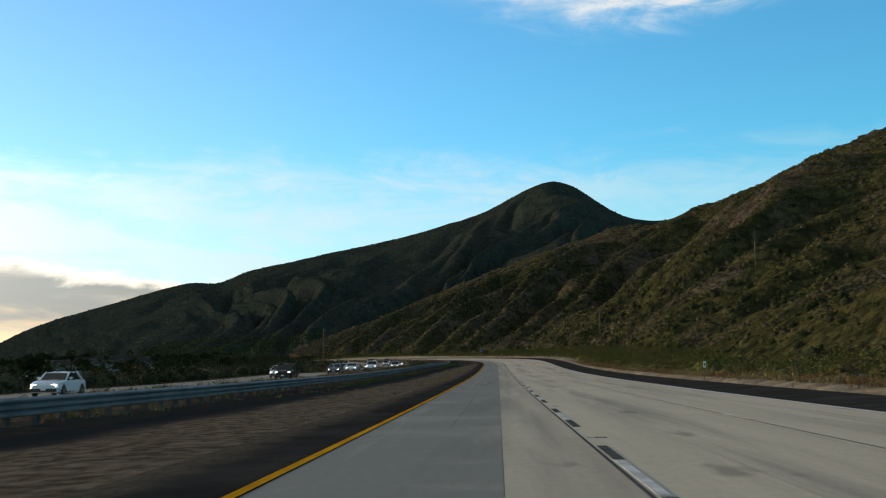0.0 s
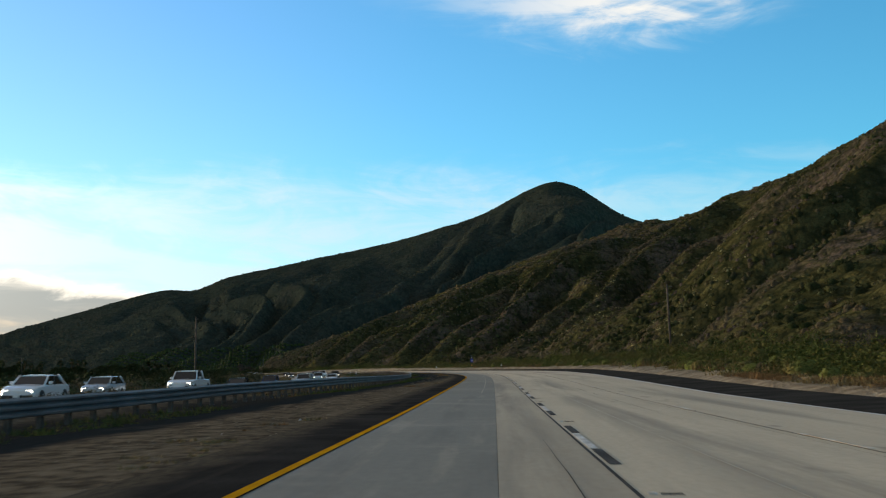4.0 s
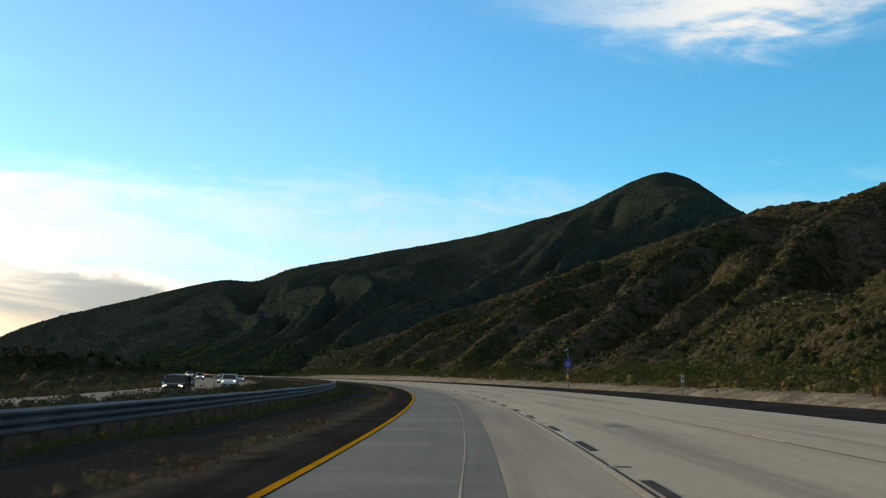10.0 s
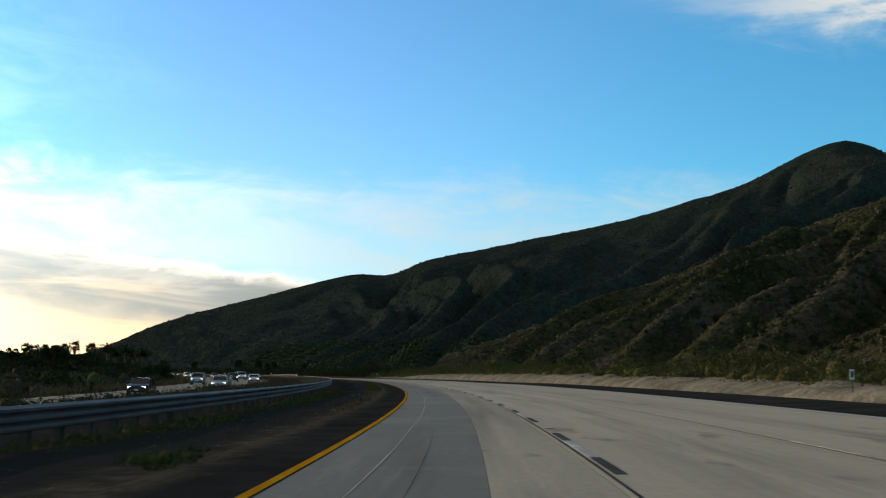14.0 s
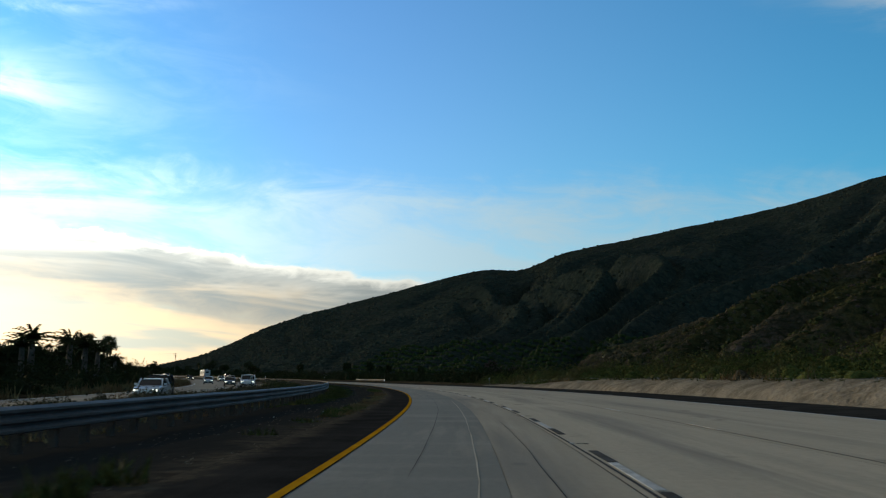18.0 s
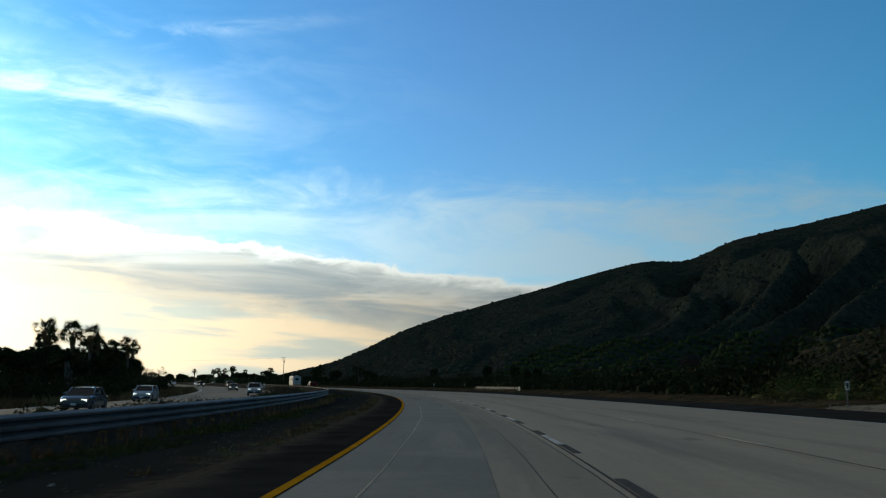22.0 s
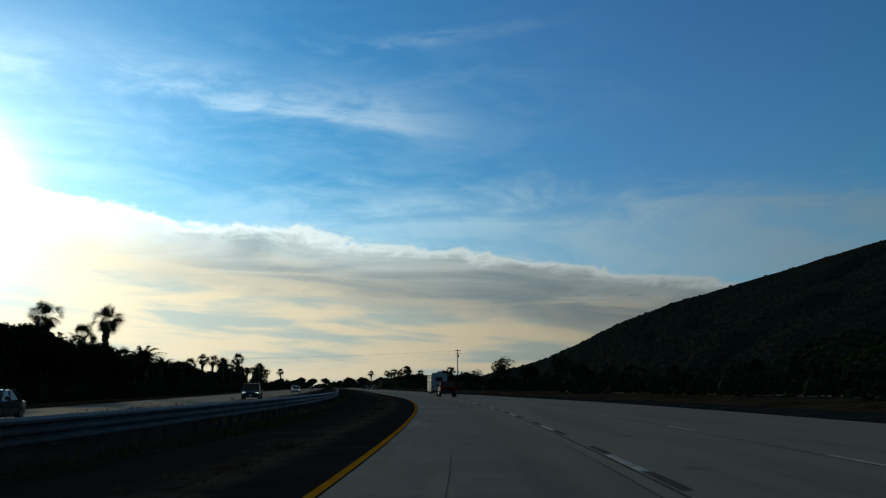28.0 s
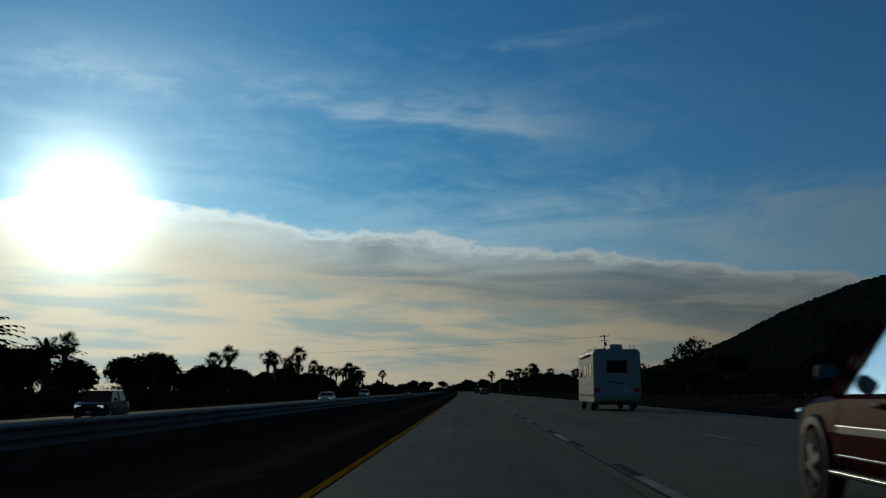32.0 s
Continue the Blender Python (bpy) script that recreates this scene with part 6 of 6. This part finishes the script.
def motorhome(m):
    """A boxy motorhome; its rear wall stands at y = 0, its front at +y."""
    t = thing("motorhome", "white and beige motorhome with roof air conditioner and rear window", "motorhome", m)
    WH, BEIGE = paint(0.36, 0.37, 0.38, 0.4, 0.0, 0.08), paint(0.29, 0.25, 0.19, 0.5, 0.0, 0.1)
    W, L, z0, H = 2.5, 8.6, 0.75, 3.25
    h = W / 2
    prof = [(-h + 0.02, z0), (-h, z0 + 0.1), (-h, H - 0.22), (-h + 0.06, H - 0.08), (-h + 0.2, H), (h - 0.2, H), (h - 0.06, H - 0.08), (h, H - 0.22), (h, z0 + 0.1), (h - 0.02, z0)]
    secs = [[(x * 0.985, 0.0, z) for x, z in prof], [(x, 0.08, z) for x, z in prof], [(x, L - 0.9, z) for x, z in prof], [(x * 0.97, L - 0.35, z0 + (z - z0) * 0.95) for x, z in prof], [(x * 0.92, L, z0 + (z - z0) * 0.62) for x, z in prof]]
    part("body", lofted(secs, WH, "body"), t)
    part("skirt", box(W - 0.06, L - 0.5, 0.42, BEIGE, 0.04, (0, L / 2 - 0.1, 0.42), name="skirt"), t, "beige lower skirt")
    part("chassis", box(W - 0.5, L - 1.0, 0.3, BLACK, 0.03, (0, L / 2, 0.32), name="chassis"), t)
    part("rear_window", box(0.98, 0.03, 0.55, TINTED, 0.05, (0, -0.012, 2.05), name="rear_window"), t)
    part("rear_window_frame", box(1.08, 0.02, 0.65, BLACK, 0.04, (0, -0.006, 2.0), name="rear_window_frame"), t)
    part("rear_bumper", box(W - 0.1, 0.22, 0.2, BEIGE, 0.05, (0, -0.06, 0.52), name="rear_bumper"), t)
    part("hitch", box(0.12, 0.3, 0.1, BLACK, 0.02, (0, -0.22, 0.42), name="hitch"), t)
    for sx in (-1, 1):
        part("tail_light", box(0.28, 0.04, 0.22, TAIL, 0.02, (sx * (h - 0.22), -0.02, 1.0), name="tail_light"), t, "dark red tail lamp")
        part("clearance_light", box(0.12, 0.03, 0.05, TAIL, 0.01, (sx * (h - 0.25), -0.01, H - 0.17), name="clearance_light"), t)
        for k, (y, w, z, hh) in enumerate(((1.1, 0.75, 1.85, 0.62), (2.6, 0.5, 1.95, 0.5), (4.0, 0.9, 1.85, 0.62), (6.1, 0.8, 1.85, 0.6))):
            part("side_window", box(0.03, w, hh, TINTED, 0.012, (sx * (h + 0.004), y, z), name="side_window"), t)
            part("window_frame", box(0.02, w + 0.08, hh + 0.08, BLACK, 0.008, (sx * (h + 0.002), y, z - 0.04), name="window_frame"), t)
        part("cab_window", box(0.03, 0.9, 0.6, TINTED, 0.012, (sx * (h - 0.03), 7.55, 1.75), name="cab_window"), t)
        part("mirror", box(0.2, 0.12, 0.38, BLACK, 0.04, (sx * (h + 0.24), 8.2, 1.75), name="mirror"), t)
        for y, z, w in ((1.6, 1.35, 1.7), (3.9, 1.28, 2.2)):
            pts = [(sx * (h + 0.005), y - w / 2 + w * i / 8, z + 0.16 * math.sin(i / 8 * 3.1)) for i in range(9)]
            part("swoosh", mesh_of("swoosh", [q for p in pts for q in (p, (p[0], p[1], p[2] - 0.11 * math.sin(max(0.12, pts.index(p) / 8 * 3.1))))], [(2 * i, 2 * i + 2, 2 * i + 3, 2 * i + 1) for i in range(8)], BEIGE), t, "tan swoosh stripe")
        for y in (1.9, 2.35, 6.9):
            if y == 2.35:
                continue
            w = part("wheel", wheel_mesh(0.42, 0.26, RUBBER, 0.24), t, "", pose(sx * (h - 0.18), y, 0.42, 0, 0, 0 if sx < 0 else 180))
            part("rim", rim_mesh(0.25, -0.12, ALLOY), w)
        part("mud_flap", box(0.34, 0.03, 0.45, BLACK, 0.01, (sx * (h - 0.22), 1.3, 0.12), name="mud_flap"), t)
    part("door", box(0.03, 0.75, 1.9, WH, 0.01, (h + 0.008, 4.9, 0.95), name="door"), t)
    pts = [(-0.55 + 1.1 * i / 8, -0.006, 1.52 + 0.06 * math.sin(i * 0.9)) for i in range(9)]
    part("swoosh", mesh_of("swoosh", [q for i, p in enumerate(pts) for q in (p, (p[0], p[1], p[2] - 0.07 * math.sin(0.2 + i * 0.33)))], [(2 * i, 2 * i + 2, 2 * i + 3, 2 * i + 1) for i in range(8)], TAR), t, "dark swoosh stripe")
    part("roof_air_conditioner", box(0.72, 0.95, 0.30, WH, 0.08, (0.1, 1.3, H - 0.01), 0.9, name="roof_air_conditioner"), t, "white air conditioner housing")
    part("roof_vent", box(0.45, 0.45, 0.14, BEIGE, 0.04, (-0.4, 3.2, H - 0.01), 0.9, name="roof_vent"), t)
    part("roof_vent", box(0.45, 0.45, 0.14, BEIGE, 0.04, (0.3, 5.2, H - 0.01), 0.9, name="roof_vent"), t)
    part("roof_rail", tube([(-h + 0.2, 0.2, H + 0.08), (-h + 0.2, 4.5, H + 0.08)], [0.02, 0.02], CHROME, 6), t)
    part("awning", tube([(-h - 0.05, 1.5, H - 0.3), (-h - 0.05, 6.5, H - 0.3)], [0.07, 0.07], WH, 8), t, "rolled awning")
    for k in range(2):
        part("antenna", tube([(0.75 + 0.2 * k, 0.2, H), (0.75 + 0.2 * k, 0.2, H + 0.22)], [0.02, 0.015], BLACK, 5), t)
    part("plate", box(0.32, 0.02, 0.16, WHITE_LINE, 0.004, (0.45, -0.02, 0.95), name="plate"), t, "plain pale plate")
    return t


motorhome(road_pose(1006, 7.3, 0.004))


def red_suv(m):
    """The dark red car passed in the next lane; its front stands at +y, its base point under its front axle."""
    t = thing("red_car", "dark red sport utility car with silver trim and black wheel arches", "car", m)
    RED = material("dark_red_paint", lambda net: {"Base Color": net.mix(net.step(net.noise(net.n("ShaderNodeTexCoord").outputs["Object"], 3.0), 0.4, 0.75, 0.0, 0.10), rgb(0.11, 0.006, 0.008), rgb(0.06, 0.03, 0.025)), "Roughness": 0.4}, 0.4, 0.0, 0.015)
    h, wr = 0.90, 0.37
    f = 0.88
    body = [ring(f, h * 0.80, 0.52, 0.86), ring(f - 0.14, h * 0.93, 0.38, 0.95), ring(f - 0.5, h * 0.98, 0.36, 1.02), ring(-0.35, h, 0.36, 1.06), ring(-0.75, h, 0.36, 1.09), ring(-2.2, h, 0.36, 1.10), ring(-3.2, h * 0.99, 0.36, 1.10), ring(-3.55, h * 0.95, 0.42, 1.08)]
    part("body", lofted(body, RED, "body"), t)
    base, top, H = h - 0.05, h - 0.24, 1.72
    c = [[(-base, -0.55, 1.06), (base, -0.55, 1.06)], [(-top, -1.25, H - 0.05), (top, -1.25, H - 0.05)], [(-top, -3.1, H - 0.04), (top, -3.1, H - 0.04)], [(-base, -3.5, 1.08), (base, -3.5, 1.08)]]
    part("windscreen", mesh_of("windscreen", [c[0][0], c[0][1], c[1][1], c[1][0]], [(0, 1, 2, 3)], CLEAR), t)
    part("rear_window", mesh_of("rear_window", [c[3][1], c[3][0], c[2][0], c[2][1]], [(0, 1, 2, 3)], TINTED), t)
    for sgn, i in ((-1, 0), (1, 1)):
        part("side_window", mesh_of("side_window", [c[0][i], c[1][i], c[2][i], c[3][i]], [(0, 1, 2, 3)], CLEAR), t)
        part("pillar", tube([(c[0][i][0] + sgn * 0.01, c[0][i][1] + 0.05, c[0][i][2]), (c[1][i][0] + sgn * 0.01, c[1][i][1], c[1][i][2])], [0.055, 0.05], RED, 6), t)
        part("window_seal", tube([(c[0][i][0] + sgn * 0.012, c[0][i][1] - 0.12, c[0][i][2] + 0.02), (c[1][i][0] + sgn * 0.012, c[1][i][1] - 0.10, c[1][i][2] - 0.03)], [0.022, 0.022], BLACK, 5), t)
        part("pillar", tube([(c[3][i][0], c[3][i][1], c[3][i][2]), (c[2][i][0], c[2][i][1], c[2][i][2])], [0.10, 0.08], RED, 6), t)
        part("pillar", tube([(sgn * (base + 0.005), -1.95, 1.08), (sgn * (top + 0.005), -2.0, H - 0.05)], [0.05, 0.04], BLACK, 6), t)
        part("mirror", box(0.19, 0.13, 0.16, BLACK, 0.05, (sgn * (h + 0.09), -0.66, 1.18), name="mirror"), t, "black mirror with bright edge")
        part("mirror_glass", box(0.14, 0.012, 0.11, TINTED, 0.004, (sgn * (h + 0.09), -0.73, 1.205), name="mirror_glass"), t)
        part("side_moulding", box(0.035, 2.1, 0.085, ALLOY, 0.012, (sgn * (h + 0.012), -1.75, 0.70), name="side_moulding"), t, "silver side moulding")
        part("running_board", box(0.14, 2.0, 0.06, BLACK, 0.02, (sgn * (h + 0.02), -1.7, 0.33), name="running_board"), t)
        part("board_trim", box(0.02, 2.0, 0.025, CHROME, 0.004, (sgn * (h + 0.095), -1.7, 0.35), name="board_trim"), t, "bright trim strip")
        part("board_trim", box(0.02, 2.0, 0.02, CHROME, 0.004, (sgn * (h + 0.015), -1.7, 0.50), name="board_trim"), t, "bright trim strip")
        part("door_handle", box(0.04, 0.2, 0.05, BLACK, 0.015, (sgn * (h + 0.02), -1.72, 0.95), name="door_handle"), t)
        part("door_gap", box(0.006, 0.012, 0.62, BLACK, 0, (sgn * (h + 0.008), -0.62, 0.42), name="door_gap"), t)
        part("headlight", box(0.22, 0.16, 0.16, CHROME, 0.04, (sgn * (h - 0.16), f - 0.10, 0.76), name="headlight"), t)
        part("tail_light", box(0.12, 0.06, 0.4, TAIL, 0.02, (sgn * (h - 0.08), -3.55, 0.7), name="tail_light"), t)
        for y in (0.0, -2.62):
            part("arch_flare", wheel_mesh(wr * 1.28, 0.10, BLACK, wr * 1.02, "arch_flare"), t, "black plastic wheel arch flare", pose(sgn * (h - 0.005), y, wr + 0.03))
            part("wheel_well", wheel_mesh(wr * 1.10, 0.03, BLACK, 0.02, "wheel_well"), t, "", pose(sgn * (h - 0.03), y, wr + 0.02))
            w = part("wheel", wheel_mesh(wr, 0.24, RUBBER, wr * 0.62), t, "", pose(sgn * (h - 0.06), y, wr, 0, 0, 0 if sgn < 0 else 180))
            part("rim", rim_mesh(wr * 0.64, -0.11, ALLOY), w, "silver five-spoke rim")
    roof = [[(-top - 0.02, y, H - 0.06 - dz), (-top + 0.18, y, H - 0.01 - dz), (0, y, H - dz), (top - 0.18, y, H - 0.01 - dz), (top + 0.02, y, H - 0.06 - dz), (0, y, H - 0.07 - dz)] for y, dz in ((-1.2, 0.02), (-2.2, 0.0), (-3.15, 0.02))]
    part("roof", lofted(roof, RED, "roof"), t)
    for y in (-1.45, -2.4):
        for sx in (-0.38, 0.38):
            part("seat", box(0.5, 0.16, 0.78, BLACK, 0.06, (sx, y - 0.25, 0.72), name="seat"), t)
            part("headrest", box(0.26, 0.10, 0.20, BLACK, 0.05, (sx, y - 0.27, 1.48 - 0.14), name="headrest"), t)
    part("dashboard", box(1.5, 0.35, 0.14, BLACK, 0.05, (0, -0.75, 0.98), name="dashboard"), t)
    part("grille", box(0.8, 0.06, 0.18, BLACK, 0.02, (0, f - 0.02, 0.66), name="grille"), t)
    part("bumper", box(1.62, 0.16, 0.26, BLACK, 0.06, (0, f - 0.06, 0.38), name="bumper"), t)
    part("bumper", box(1.62, 0.16, 0.26, BLACK, 0.06, (0, -3.55, 0.4), name="bumper"), t)
    return t


red_suv(road_pose(956.9, 3.72, 0.004))
